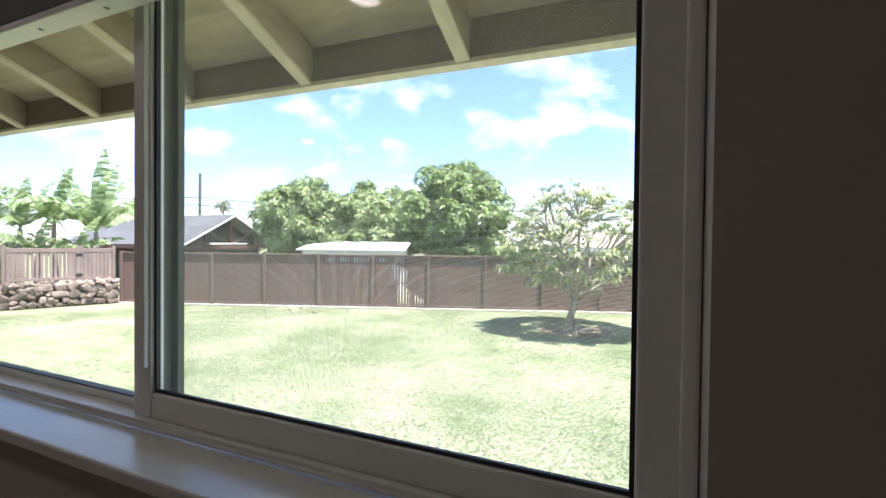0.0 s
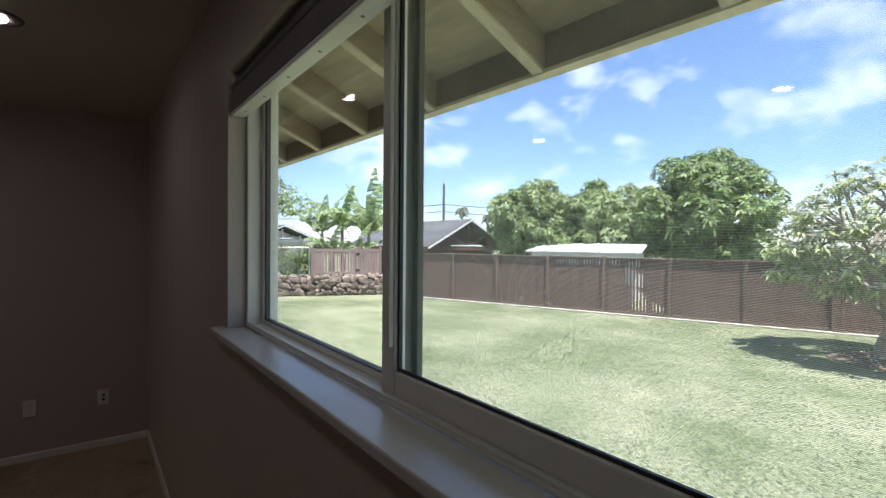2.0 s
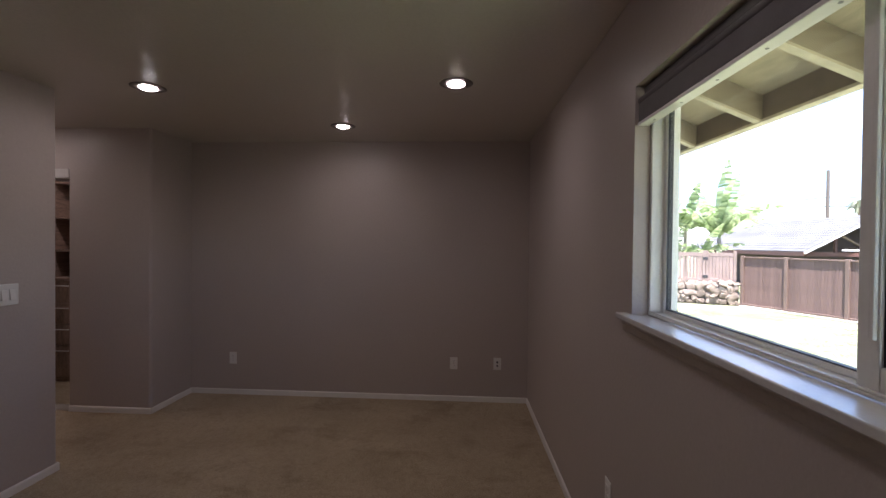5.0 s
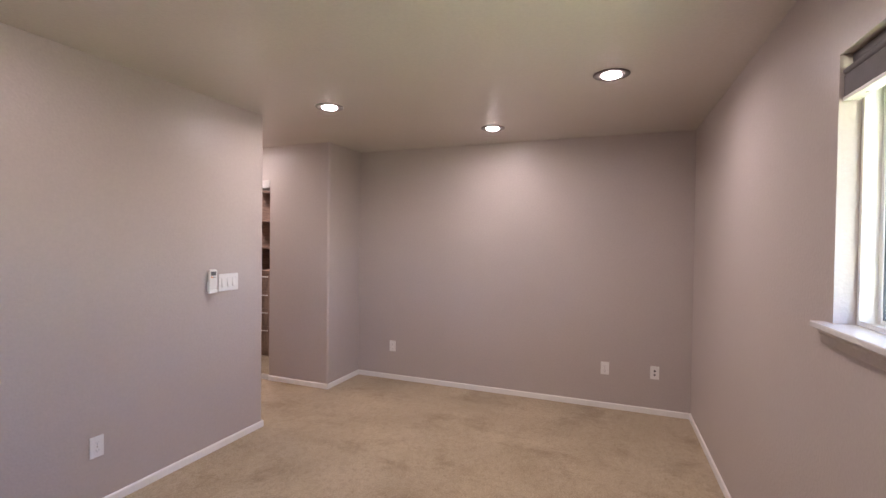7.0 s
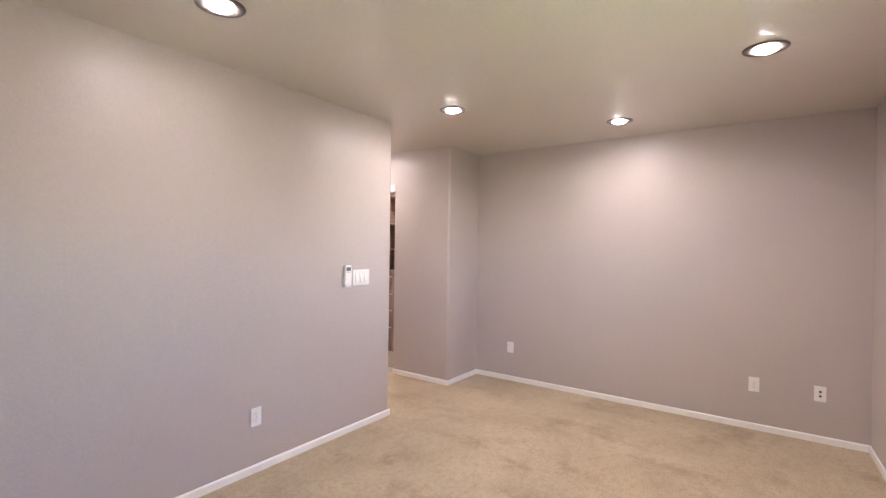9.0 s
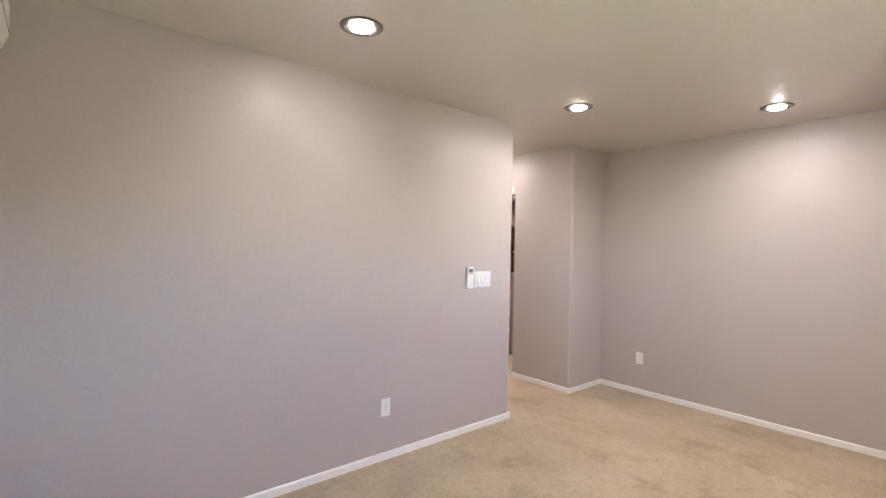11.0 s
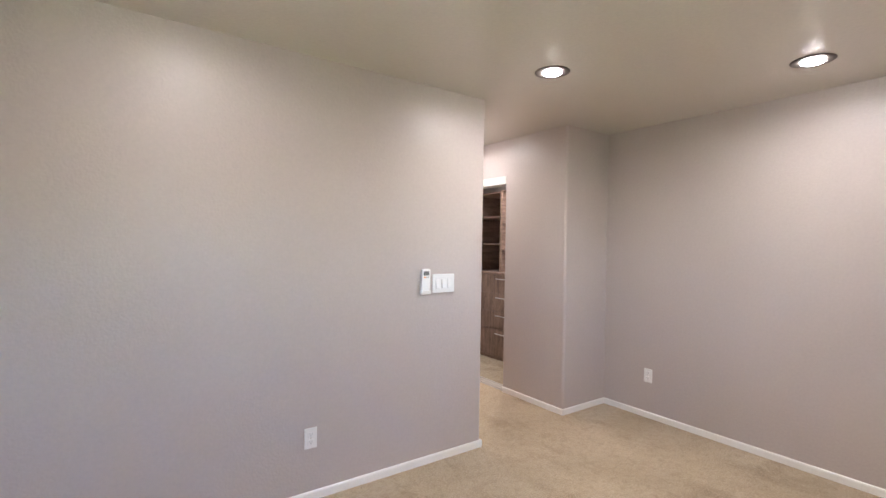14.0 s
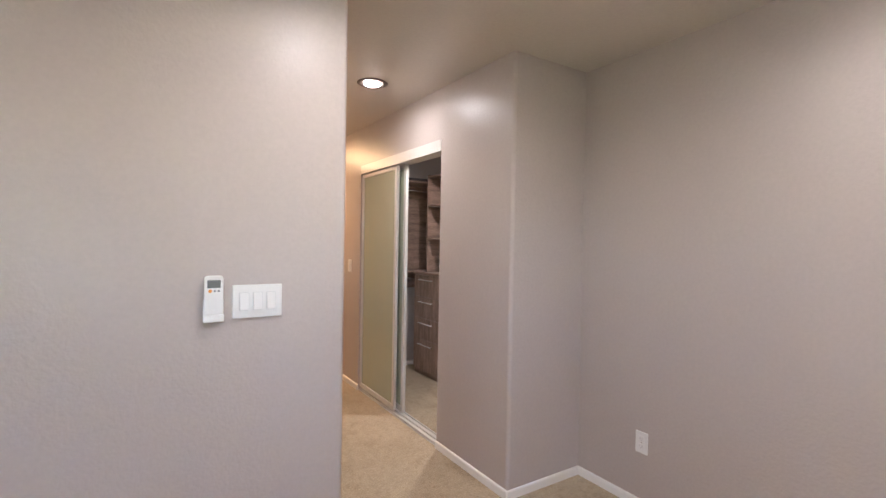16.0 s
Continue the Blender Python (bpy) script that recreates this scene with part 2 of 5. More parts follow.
# near-black wall stands in for the shaded inside of the open gable
HOUSE_WALL = material("shaded_house_wall", (0.04, 0.028, 0.024), rough=0.8, vary=0.15, bump=0.1)
WHITE_METAL = material("white_roof_sheet", (0.74, 0.75, 0.76), rough=0.5, vary=0.04, bump=0.05)
TAN_ROOF = material("tan_roof_shingle", (0.40, 0.33, 0.27), rough=0.85, vary=0.1, scale=1, fine=8, bump=0.2)
PALE_WALL = material("pale_house_wall", (0.66, 0.67, 0.66), rough=0.8, vary=0.05, bump=0.1)
BARK = material("grey_brown_bark", (0.16, 0.12, 0.09), rough=0.9, vary=0.25, scale=5, fine=30, bump=0.6, dist=0.01)
PALE_BARK = material("pale_grey_bark", (0.30, 0.26, 0.21), rough=0.85, vary=0.2, scale=6, fine=30, bump=0.5, dist=0.01)
POLE = material("weathered_pole_wood", (0.12, 0.10, 0.085), rough=0.9, vary=0.2, bump=0.2)
WIRE = material("black_cable", (0.03, 0.03, 0.03), rough=0.6, vary=0.1, bump=0.0)
# grey-green of the outer window stile as it looks in shade
SHADED_STILE = material("shaded_stile_strip", (0.15, 0.155, 0.125), rough=0.5, vary=0.05, bump=0.0)
GALV = material("galvanised_steel", (0.42, 0.43, 0.42), rough=0.45, metal=0.6, vary=0.08, bump=0.0)
SCREEN_WIRE = island_leaf("insect_screen_wire", (0.66, 0.66, 0.66), (0.80, 0.80, 0.80), rough=0.6, through_light=0.55)
MULCH = material("brown_leaf_mulch", (0.12, 0.09, 0.06), rough=0.95, vary=0.3, scale=5, fine=40, bump=0.8, dist=0.02)
MANGO_LEAF = island_leaf("mango_leaves", (0.05, 0.10, 0.025), (0.33, 0.44, 0.15))
MANGO_PALE = island_leaf("pale_mango_leaves", (0.07, 0.135, 0.04), (0.42, 0.50, 0.22))
PLUM_LEAF = island_leaf("plumeria_leaves", (0.12, 0.18, 0.06), (0.52, 0.57, 0.28), rough=0.4)
PETAL = island_leaf("white_petals", (0.75, 0.74, 0.62), (0.85, 0.85, 0.80))
BANANA_LEAF = island_leaf("banana_leaves", (0.10, 0.17, 0.06), (0.42, 0.50, 0.27), rough=0.4, through_light=0.45)
MUD = island_leaf("dried_mud", (0.62, 0.52, 0.32), (0.80, 0.70, 0.48), rough=0.9, through_light=0.85)
DARK_LEAF = island_leaf("grey_green_leaves", (0.05, 0.065, 0.035), (0.15, 0.17, 0.09))
HEDGE_LEAF = island_leaf("hedge_leaves", (0.06, 0.10, 0.03), (0.30, 0.36, 0.15))

# ---- building helpers ----


def box(bm, lo, hi, bevel=0.0, seg=2):
    r = bmesh.ops.create_cube(bm, size=1.0)
    vs = r["verts"]
    for v in vs:
        v.co = Vector([(lo[i] + hi[i]) / 2 + v.co[i] * (hi[i] - lo[i]) for i in range(3)])
    if bevel:
        es = {e for v in vs for e in v.link_edges}
        bmesh.ops.bevel(bm, geom=list(es), offset=bevel, segments=seg, profile=0.6, affect="EDGES")
    return vs


def boxed(lo, hi, bevel=0.0, seg=2):
    bm = bmesh.new()
    box(bm, lo, hi, bevel, seg)
    return bm


def cyl(bm, p, q, r, r2=None, seg=12):
    p, q = Vector(p), Vector(q)
    d = q - p
    m = Matrix.Translation((p + q) / 2) @ d.to_track_quat("Z", "Y").to_matrix().to_4x4()
    bmesh.ops.create_cone(bm, cap_ends=True, segments=seg, radius1=r, radius2=r if r2 is None else r2, depth=d.length, matrix=m)


def lathe(bm, profile, seg=32, m=None):
    """A turned body from (radius, height) pairs."""
    rings = []
    for r, z in profile:
        rings.append([bm.verts.new((r * math.cos(2 * math.pi * k / seg), r * math.sin(2 * math.pi * k / seg), z)) for k in range(seg)] if r > 1e-6 else [bm.verts.new((0, 0, z))])
    for a, b in zip(rings, rings[1:]):
        for k in range(seg):
            q = [a[k % len(a)], a[(k + 1) % len(a)], b[(k + 1) % len(b)], b[k % len(b)]]
            u = list(dict.fromkeys(q))
            if len(u) > 2:
                bm.faces.new(u)
    if m is not None:
        bmesh.ops.transform(bm, matrix=m, verts=bm.verts)


def mesh_of(name, bm, mat, smooth=False):
    me = bpy.data.meshes.new(name)
    bmesh.ops.recalc_face_normals(bm, faces=bm.faces)
    bm.to_mesh(me)
    bm.free()
    me.materials.append(mat)
    if smooth:
        me.shade_smooth()
    return me


def part(name, bm, mat, parent=None, label="", smooth=False):
    ob = new(name, mesh_of(name, bm, mat, smooth))
    if parent is not None:
        ob.parent = parent
    if label:
        ob["label"] = label
    return ob


def thing(name, label, category, group="", kind="", at=None):
    ob = new(name)
    ob.empty_display_size = 0.1
    if at is not None:
        ob.matrix_world = at
    return tagged(ob, label, category, group, kind)


def structure(name, bm, mat, label, category, smooth=False, at=None):
    ob = tagged(part(name, bm, mat, None, "", smooth), label, category, "", "structure")
    if at is not None:
        ob.matrix_world = at
    return ob


def raw_mesh(name, verts, faces, mat, parent=None, label="", smooth=False):
    me = bpy.data.meshes.new(name)
    me.from_pydata([tuple(v) for v in verts], [], faces)
    me.materials.append(mat)
    if smooth:
        me.shade_smooth()
    ob = new(name, me)
    if parent is not None:
        ob.parent = parent
    if label:
        ob["label"] = label
    return ob


# ---- the room: walls, floor, ceiling ----
END_X, COL_X, PART_X, PART_Y, COL_Y, EAST_X, HALL_END = -4.185, -3.612, -2.633, -2.744, -2.822, 0.665, -7.2
W = pose(-1.65, 0.557, 0, 0, 0, 1.65)
WIN = W @ pose(0, -0.017, 0)
OPEN_W, SILL_Z, HEAD_Z = 1.825, 1.215, 2.08
T = 0.165
LEFT = 0.042


def wall_with_round_corner(name, lo, hi, label, rounds):
    """A wall block whose named upright edges are rounded."""
    bm = bmesh.new()
    vs = box(bm, lo, hi)
    es = []
    for e in {e for v in vs for e in v.link_edges}:
        a, b = e.verts
        if abs(a.co.z - b.co.z) > 1:
            for x, y in rounds:
                if abs(a.co.x - x) < 1e-3 and abs(a.co.y - y) < 1e-3:
                    es.append(e)
    bmesh.ops.bevel(bm, geom=es, offset=0.022, segments=6, profile=0.5, affect="EDGES")
    return structure(name, bm, WALL, label, "wall")


structure("floor", boxed((-5.4, HALL_END, -0.15), (EAST_X, 0.60, FLOOR)), CARPET, "beige cut-pile carpet floor with footmarks", "floor")
structure("ceiling", boxed((-5.4, HALL_END - 0.12, CEIL), (EAST_X + 0.12, 0.80, CEIL + 0.12)), CEILING, "knockdown-textured off-white painted ceiling", "ceiling")
structure("wall_west", boxed((END_X - T, COL_Y - 0.04, FLOOR), (END_X, 0.9, CEIL)), WALL, "taupe painted plaster wall with outlets", "wall")
structure("wall_east", boxed((EAST_X, PART_Y - 0.12, FLOOR), (EAST_X + 0.12, 0.9, CEIL)), WALL, "taupe painted plaster wall", "wall")
wall_with_round_corner("wall_partition", (PART_X, PART_Y - 0.13, FLOOR), (EAST_X, PART_Y, CEIL), "taupe painted partition wall with rounded end", [(PART_X, PART_Y), (PART_X, PART_Y - 0.13)])
structure("wall_hall_east", boxed((PART_X + 0.002, HALL_END, FLOOR), (PART_X + 0.13, PART_Y - 0.131, CEIL)), WALL, "taupe painted hall wall", "wall")
structure("wall_hall_end", boxed((-5.4, HALL_END - 0.12, FLOOR), (PART_X + 0.13, HALL_END, CEIL)), WALL, "taupe painted hall end wall", "wall")
# closet front: pier, header and the wall past the doors
CL0, CL1, CL_H = -3.565, -4.985, 2.09
wall_with_round_corner("wall_closet_pier", (COL_X - 0.11, CL0, FLOOR), (COL_X, COL_Y, CEIL), "taupe painted pier with rounded corner", [(COL_X, COL_Y)])
structure("wall_closet_return", boxed((-5.3, COL_Y - 0.11, FLOOR), (COL_X - 0.111, COL_Y - 0.001, CEIL)), WALL, "taupe painted return wall", "wall")
structure("wall_closet_header", boxed((COL_X - 0.11, CL1, CL_H), (COL_X, CL0, CEIL)), WALL, "taupe painted wall above the closet doors", "wall")
structure("wall_closet_south", boxed((COL_X - 0.11, HALL_END, FLOOR), (COL_X, CL1, CEIL)), WALL, "taupe painted hall wall beside the closet", "wall")
structure("wall_closet_back", boxed((-5.3, HALL_END, FLOOR), (-5.0, COL_Y - 0.111, CEIL)), WALL, "taupe painted closet back wall", "wall")
structure("wall_closet_side", boxed((-4.999, -5.67, FLOOR), (COL_X - 0.111, -5.56, CEIL)), WALL, "taupe painted closet side wall", "wall")

# window wall, four blocks round the opening, with rounded reveals
bm = bmesh.new()
box(bm, (-2.75, 0, FLOOR), (LEFT, T, CEIL))
box(bm, (OPEN_W, 0, FLOOR), (2.45, T, CEIL))
box(bm, (LEFT, 0, FLOOR), (OPEN_W, T, SILL_Z - 0.03))
box(bm, (LEFT, 0, HEAD_Z), (OPEN_W, T, CEIL))
bmesh.ops.remove_doubles(bm, verts=bm.verts, dist=1e-4)
es = [e for e in bm.edges if abs(e.verts[0].co.y) < 1e-4 and abs(e.verts[1].co.y) < 1e-4 and abs(e.verts[0].co.x - e.verts[1].co.x) < 1e-4 and (abs(e.verts[0].co.x - LEFT) < 1e-4 or abs(e.verts[0].co.x - OPEN_W) < 1e-4) and min(e.verts[0].co.z, e.verts[1].co.z) > 1.0 and max(e.verts[0].co.z, e.verts[1].co.z) < 2.2]
bmesh.ops.bevel(bm, geom=es, offset=0.018, segments=5, profile=0.5, affect="EDGES")
structure("wall_window", bm, WALL, "taupe painted wall round the wide window", "wall", at=W)
structure("wall_outside", boxed((-2.75, T + 0.001, -0.55), (-0.02, T + 0.02, 2.6)), STUCCO, "beige outside siding", "wall", at=W)
structure("wall_outside_east", boxed((OPEN_W + 0.02, T + 0.001, -0.55), (3.8, T + 0.02, 2.6)), STUCCO, "beige outside siding", "wall", at=W)
structure("wall_outside_low", boxed((-0.02, T + 0.001, -0.55), (OPEN_W + 0.02, T + 0.02, SILL_Z - 0.02)), STUCCO, "beige outside siding", "wall", at=W)


def baseboard(a, b, out):
    """A low white skirting from a to b, standing out along out."""
    a, b, out = Vector(a), Vector(b), Vector(out)
    prof = [(0, FLOOR), (0.012, FLOOR), (0.012, 0.008), (0.009, 0.015), (0.004, 0.018), (0, 0.018)]
    bm = bmesh.new()
    rows = [[bm.verts.new((p.x + out.x * d, p.y + out.y * d, z)) for d, z in prof] for p in (a, b)]
    for k in range(len(prof)):
        j = (k + 1) % len(prof)
        bm.faces.new((rows[0][k], rows[0][j], rows[1][j], rows[1][k]))
    bm.faces.new(rows[0])
    bm.faces.new(rows[1][::-1])
    structure("baseboard", bm, TRIM, "narrow white painted baseboard", "baseboard")


wl = W @ Vector((-2.58, 0, 0))
wr = W @ Vector((2.315, 0, 0))
baseboard((END_X, COL_Y, 0), (END_X, wl.y - 0.012, 0), (1, 0, 0))
baseboard((wl.x, wl.y, 0), (EAST_X, wr.y, 0), (0, -1, 0))
baseboard((PART_X - 0.004, PART_Y, 0), (EAST_X, PART_Y, 0), (0, 1, 0))
baseboard((END_X + 0.013, COL_Y, 0), (COL_X + 0.004, COL_Y, 0), (0, 1, 0))
baseboard((COL_X, COL_Y + 0.006, 0), (COL_X, CL0, 0), (1, 0, 0))
baseboard((COL_X, CL1, 0), (COL_X, HALL_END, 0), (1, 0, 0))
baseboard((PART_X, PART_Y + 0.004, 0), (PART_X, HALL_END, 0), (-1, 0, 0))
baseboard((-5.0, COL_Y - 0.2, 0), (-5.0, -5.56, 0), (1, 0, 0))
baseboard((-4.98, -5.56, 0), (COL_X - 0.12, -5.56, 0), (0, 1, 0))

# ---- the window: frame, two sashes, screen, sill, shade ----
SPLIT, V0 = 0.948, 0.090          # meeting stile; inner face of the frame
window = thing("window_1", "wide white vinyl sliding window with insect screen", "window", kind="structure", at=WIN)


def ring(bm, x0, x1, z0, z1, y0, y1, wide, bottom=None, bevel=0.004):
    """A rectangular frame of four rails."""
    bottom = bottom or wide
    box(bm, (x0, y0, z0), (x0 + wide, y1, z1), bevel)
    box(bm, (x1 - wide, y0, z0), (x1, y1, z1), bevel)
    box(bm, (x0 + wide, y0 + 0.001, z0), (x1 - wide, y1 - 0.001, z0 + bottom), bevel)
    box(bm, (x0 + wide, y0 + 0.001, z1 - wide), (x1 - wide, y1 - 0.001, z1), bevel)


def glazing(x0, x1, z0, z1, y0, y1, parent):
    """A double-glazed unit: two sheets that face the room."""
    v, f = [], []
    for y in (y0, y1):
        k = len(v)
        v += [(x0, y, z0), (x1, y, z0), (x1, y, z1), (x0, y, z1)]
        f.append((k, k + 1, k + 2, k + 3))
    return raw_mesh("pane", v, f, GLASS, parent, "clear double-glazed pane")


bm = bmesh.new()
ring(bm, LEFT + 0.001, OPEN_W - 0.001, SILL_Z, HEAD_Z - 0.001, 0.076, 0.18, 0.016, 0.009)
part("window_frame", bm, VINYL, window)
part("track_lip", boxed((LEFT + 0.018, 0.078, SILL_Z + 0.0095), (OPEN_W - 0.022, 0.084, SILL_Z + 0.015), 0.0015), VINYL, window)
# outer sash
bm = bmesh.new()
ring(bm, LEFT + 0.0175, SPLIT - 0.006, SILL_Z + 0.0095, HEAD_Z - 0.024, 0.1225, 0.150, 0.020, 0.014)
sash = part("outer_sash", bm, VINYL, window)
bm = bmesh.new()
ring(bm, 0.0775, SPLIT - 0.0245, SILL_Z + 0.0225, HEAD_Z - 0.042, 0.127, 0.146, 0.004, bevel=0)
part("gasket", bm, DARK, sash, "black rubber gasket")
p = glazing(0.080, SPLIT - 0.027, SILL_Z + 0.025, HEAD_Z - 0.044, 0.130, 0.138, sash)
p.visible_shadow = False
# inner sash
bm = bmesh.new()
ring(bm, SPLIT - 0.015, OPEN_W - 0.0115, SILL_Z + 0.0095, HEAD_Z - 0.024, V0 + 0.006, 0.1215, 0.047, 0.045)
sash = part("inner_sash", bm, VINYL, window)
bm = bmesh.new()
ring(bm, SPLIT + 0.0315, OPEN_W - 0.0580, SILL_Z + 0.0540, HEAD_Z - 0.0705, 0.1035, 0.1110, 0.006, bevel=0)
part("gasket", bm, DARK, sash, "black rubber gasket")
p = glazing(SPLIT + 0.037, OPEN_W - 0.0635, SILL_Z + 0.0595, HEAD_Z - 0.076, 0.107, 0.117, sash)
p.visible_shadow = False
rng = random.Random(21)
mv, mf = [], []
for c in range(16):
    x, z, a = 1.300 + rng.gauss(0, 0.022), 1.434 + rng.gauss(0, 0.011), rng.uniform(0, 6.28)
    for s in range(rng.randint(1, 3)):
        r = rng.uniform(0.0004, 0.0009)
        k, n = len(mv), 6
        mv += [(x + r * rng.uniform(0.6, 1.5) * math.cos(i * 1.047), 0.1180, z + r * rng.uniform(0.6, 1.5) * math.sin(i * 1.047)) for i in range(n)]
        mv += [(p[0], 0.1190, p[2]) for p in mv[k:k + n]]
        mf += [tuple(range(k, k + n)), tuple(range(k + n, k + 2 * n))] + [(k + i, k + (i + 1) % n, k + n + (i + 1) % n, k + n + i) for i in range(n)]
        a += rng.uniform(-0.5, 0.5)
        x, z = x + 0.0033 * math.cos(a), z + 0.0026 * math.sin(a)
tagged(raw_mesh("mud_flecks", mv, mf, MUD, sash, "dried yellow-brown mud flecks"), kind="stuff")
part("pull_rail", boxed((SPLIT + 0.018, V0 - 0.003, SILL_Z + 0.10), (SPLIT + 0.028, V0 + 0.007, HEAD_Z - 0.10), 0.003), VINYL, sash)
part("latch", boxed((SPLIT - 0.016, V0 + 0.01, 1.60), (SPLIT - 0.008, V0 + 0.035, 1.66), 0.003), GREYMARK, sash, "small dark latch")
# insect screen outside the inner sash
# this stile and the interlock carry the outer stile's shade in their colour
screen = part("insect_screen", boxed((SPLIT - 0.020, 0.156, SILL_Z + 0.016), (SPLIT + 0.020, 0.170, HEAD_Z - 0.023), 0.002), SHADED_STILE, window, "fine insect screen, its stile coloured dark as in shade")
part("interlock", boxed((SPLIT - 0.0055, 0.1225, SILL_Z + 0.016), (SPLIT + 0.006, 0.155, HEAD_Z - 0.025), 0.001, 1), SHADED_STILE, window, "interlock strip coloured dark as in shade")
sv, sf = [], []
x0, x1 = SPLIT + 0.018, OPEN_W - 0.018
z = SILL_Z + 0.02
while z < HEAD_Z - 0.03:
    k = len(sv)
    sv += [(x0, 0.171, z), (x1, 0.171, z), (x1, 0.1713, z + 0.00031), (x0, 0.1713, z + 0.00031)]
    sf.append((k, k + 1, k + 2, k + 3))
    z += 0.0016
tagged(raw_mesh("screen_wires", sv, sf, SCREEN_WIRE, screen), kind="stuff")

# inside sill board, its apron and the reveal's foot
bm = boxed((-0.018, -0.026, SILL_Z - 0.022), (OPEN_W + 0.04, 0.0755, SILL_Z - 0.0005), 0.005, 3)
sill = tagged(part("window_sill", bm, SILL, None, "", True), "glossy white painted wooden window sill", "window sill", kind="structure")
sill.data.shade_flat()
sill.matrix_world = WIN
bm = bmesh.new()
prof = [(0.0, SILL_Z - 0.0255), (-0.020, SILL_Z - 0.0255), (-0.018, SILL_Z - 0.036), (-0.012, SILL_Z - 0.046), (-0.010, SILL_Z - 0.068), (-0.005, SILL_Z - 0.074), (0.0, SILL_Z - 0.074)]
rows = [[bm.verts.new((x, y - 0.0005, z)) for y, z in prof] for x in (-0.02, OPEN_W + 0.02)]
for k in range(len(prof)):
    j = (k + 1) % len(prof)
    bm.faces.new((rows[0][k], rows[0][j], rows[1][j], rows[1][k]))
bm.faces.new(rows[0])
bm.faces.new(rows[1][::-1])
structure("sill_apron", bm, WALL, "moulded painted apron under the window sill", "trim", at=W)

shade = thing("window_shade", "raised dark grey window shade with a pale bottom rail", "window shade", at=WIN)
part("head_rail", boxed((LEFT + 0.004, 0.048, HEAD_Z - 0.030), (OPEN_W - 0.004, 0.0755, HEAD_Z - 0.002), 0.004), SHADE, shade)
bm = bmesh.new()
cyl(bm, (LEFT + 0.006, 0.036, HEAD_Z - 0.056), (OPEN_W - 0.006, 0.036, HEAD_Z - 0.056), 0.012, seg=20)
part("roll", bm, SHADE, shade, "grey rolled fabric")
part("fabric", boxed((LEFT + 0.006, 0.026, 1.9415), (OPEN_W - 0.006, 0.062, HEAD_Z - 0.068), 0.005), SHADE, shade, "dark grey folded fabric")
rail = part("bottom_rail", boxed((LEFT + 0.004, 0.024, 1.929), (OPEN_W - 0.004, 0.068, 1.941), 0.003), TRIM, shade, "white bottom rail")
for k in range(9):
    bm = bmesh.new()
    cyl(bm, (0.14 + 0.2 * k, 0.048, 1.9282), (0.14 + 0.2 * k, 0.048, 1.932), 0.0045, seg=10)
    part("plug", bm, GREYMARK, rail, "small dark plug")

# ---- the eaves outside ----
EAVE = WIN @ pose(0, 0, 0, 0, 0, 1.6)
FY, FZ = 0.872, 2.110         # inner face and foot of the fascia, from the wall's inside face
SLOPE = 0.40


def rz(y):
    return FZ - 0.004 + (FY - y) * SLOPE


for k in range(-10, 8):
    x = 0.67 + 0.598 * k
    bm = bmesh.new()
    f = [(0.21, rz(0.21)), (FY - 0.001, rz(FY)), (FY - 0.001, rz(FY) + 0.125), (0.21, rz(0.21) + 0.125)]
    a = [bm.verts.new((x - 0.021, y, z)) for y, z in f]
    b = [bm.verts.new((x + 0.021, y, z)) for y, z in f]
    bm.faces.new(a), bm.faces.new(b[::-1])
    for i in range(4):
        j = (i + 1) % 4
        bm.faces.new((a[i], b[i], b[j], a[j]))
    bmesh.ops.bevel(bm, geom=list(bm.edges), offset=0.003, segments=1, affect="EDGES")
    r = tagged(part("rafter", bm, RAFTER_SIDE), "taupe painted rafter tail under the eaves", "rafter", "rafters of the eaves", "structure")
    r.matrix_world = EAVE
    # added paler strip: the light on the rafter's underside, as colour
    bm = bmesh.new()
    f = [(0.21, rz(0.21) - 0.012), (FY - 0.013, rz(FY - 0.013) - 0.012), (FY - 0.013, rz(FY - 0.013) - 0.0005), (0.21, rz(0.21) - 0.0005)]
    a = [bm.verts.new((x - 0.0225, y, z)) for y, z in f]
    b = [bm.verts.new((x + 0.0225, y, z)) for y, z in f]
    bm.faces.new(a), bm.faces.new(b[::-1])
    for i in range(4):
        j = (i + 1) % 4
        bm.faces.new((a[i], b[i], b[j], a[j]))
    part("lit_edge_strip", bm, RAFTER, r, "paler lower edge, coloured as lit from below")
bm = bmesh.new()
f = [(0.21, rz(0.21) + 0.127), (FY + 0.06, rz(FY + 0.06) + 0.127), (FY + 0.06, rz(FY + 0.06) + 0.15), (0.21, rz(0.21) + 0.15)]
a = [bm.verts.new((-6.0, y, z)) for y, z in f]
b = [bm.verts.new((5.0, y, z)) for y, z in f]
bm.faces.new(a), bm.faces.new(b[::-1])
for i in range(4):
    j = (i + 1) % 4
    bm.faces.new((a[i], b[i], b[j], a[j]))
structure("eave_soffit", bm, SOFFIT, "weathered plywood roof deck under the eaves", "soffit", at=EAVE)
structure("fascia", boxed((-6.0, FY, FZ), (5.0, FY + 0.04, FZ + 0.17), 0.003), FASCIA, "brown painted fascia board of the eaves", "fascia", at=EAVE)
structure("fascia_trim", boxed((-6.0, FY - 0.012, FZ - 0.016), (5.0, FY + 0.045, FZ - 0.0005), 0.003), RAFTER, "pale trim strip under the fascia", "trim", at=EAVE)
structure("roof_closing", boxed((-6.0, 0.02, 2.50), (5.0, 0.205, 2.72)), STUCCO, "beam closing the roof above the wall", "trim", at=EAVE)

# ---- ceiling downlights ----


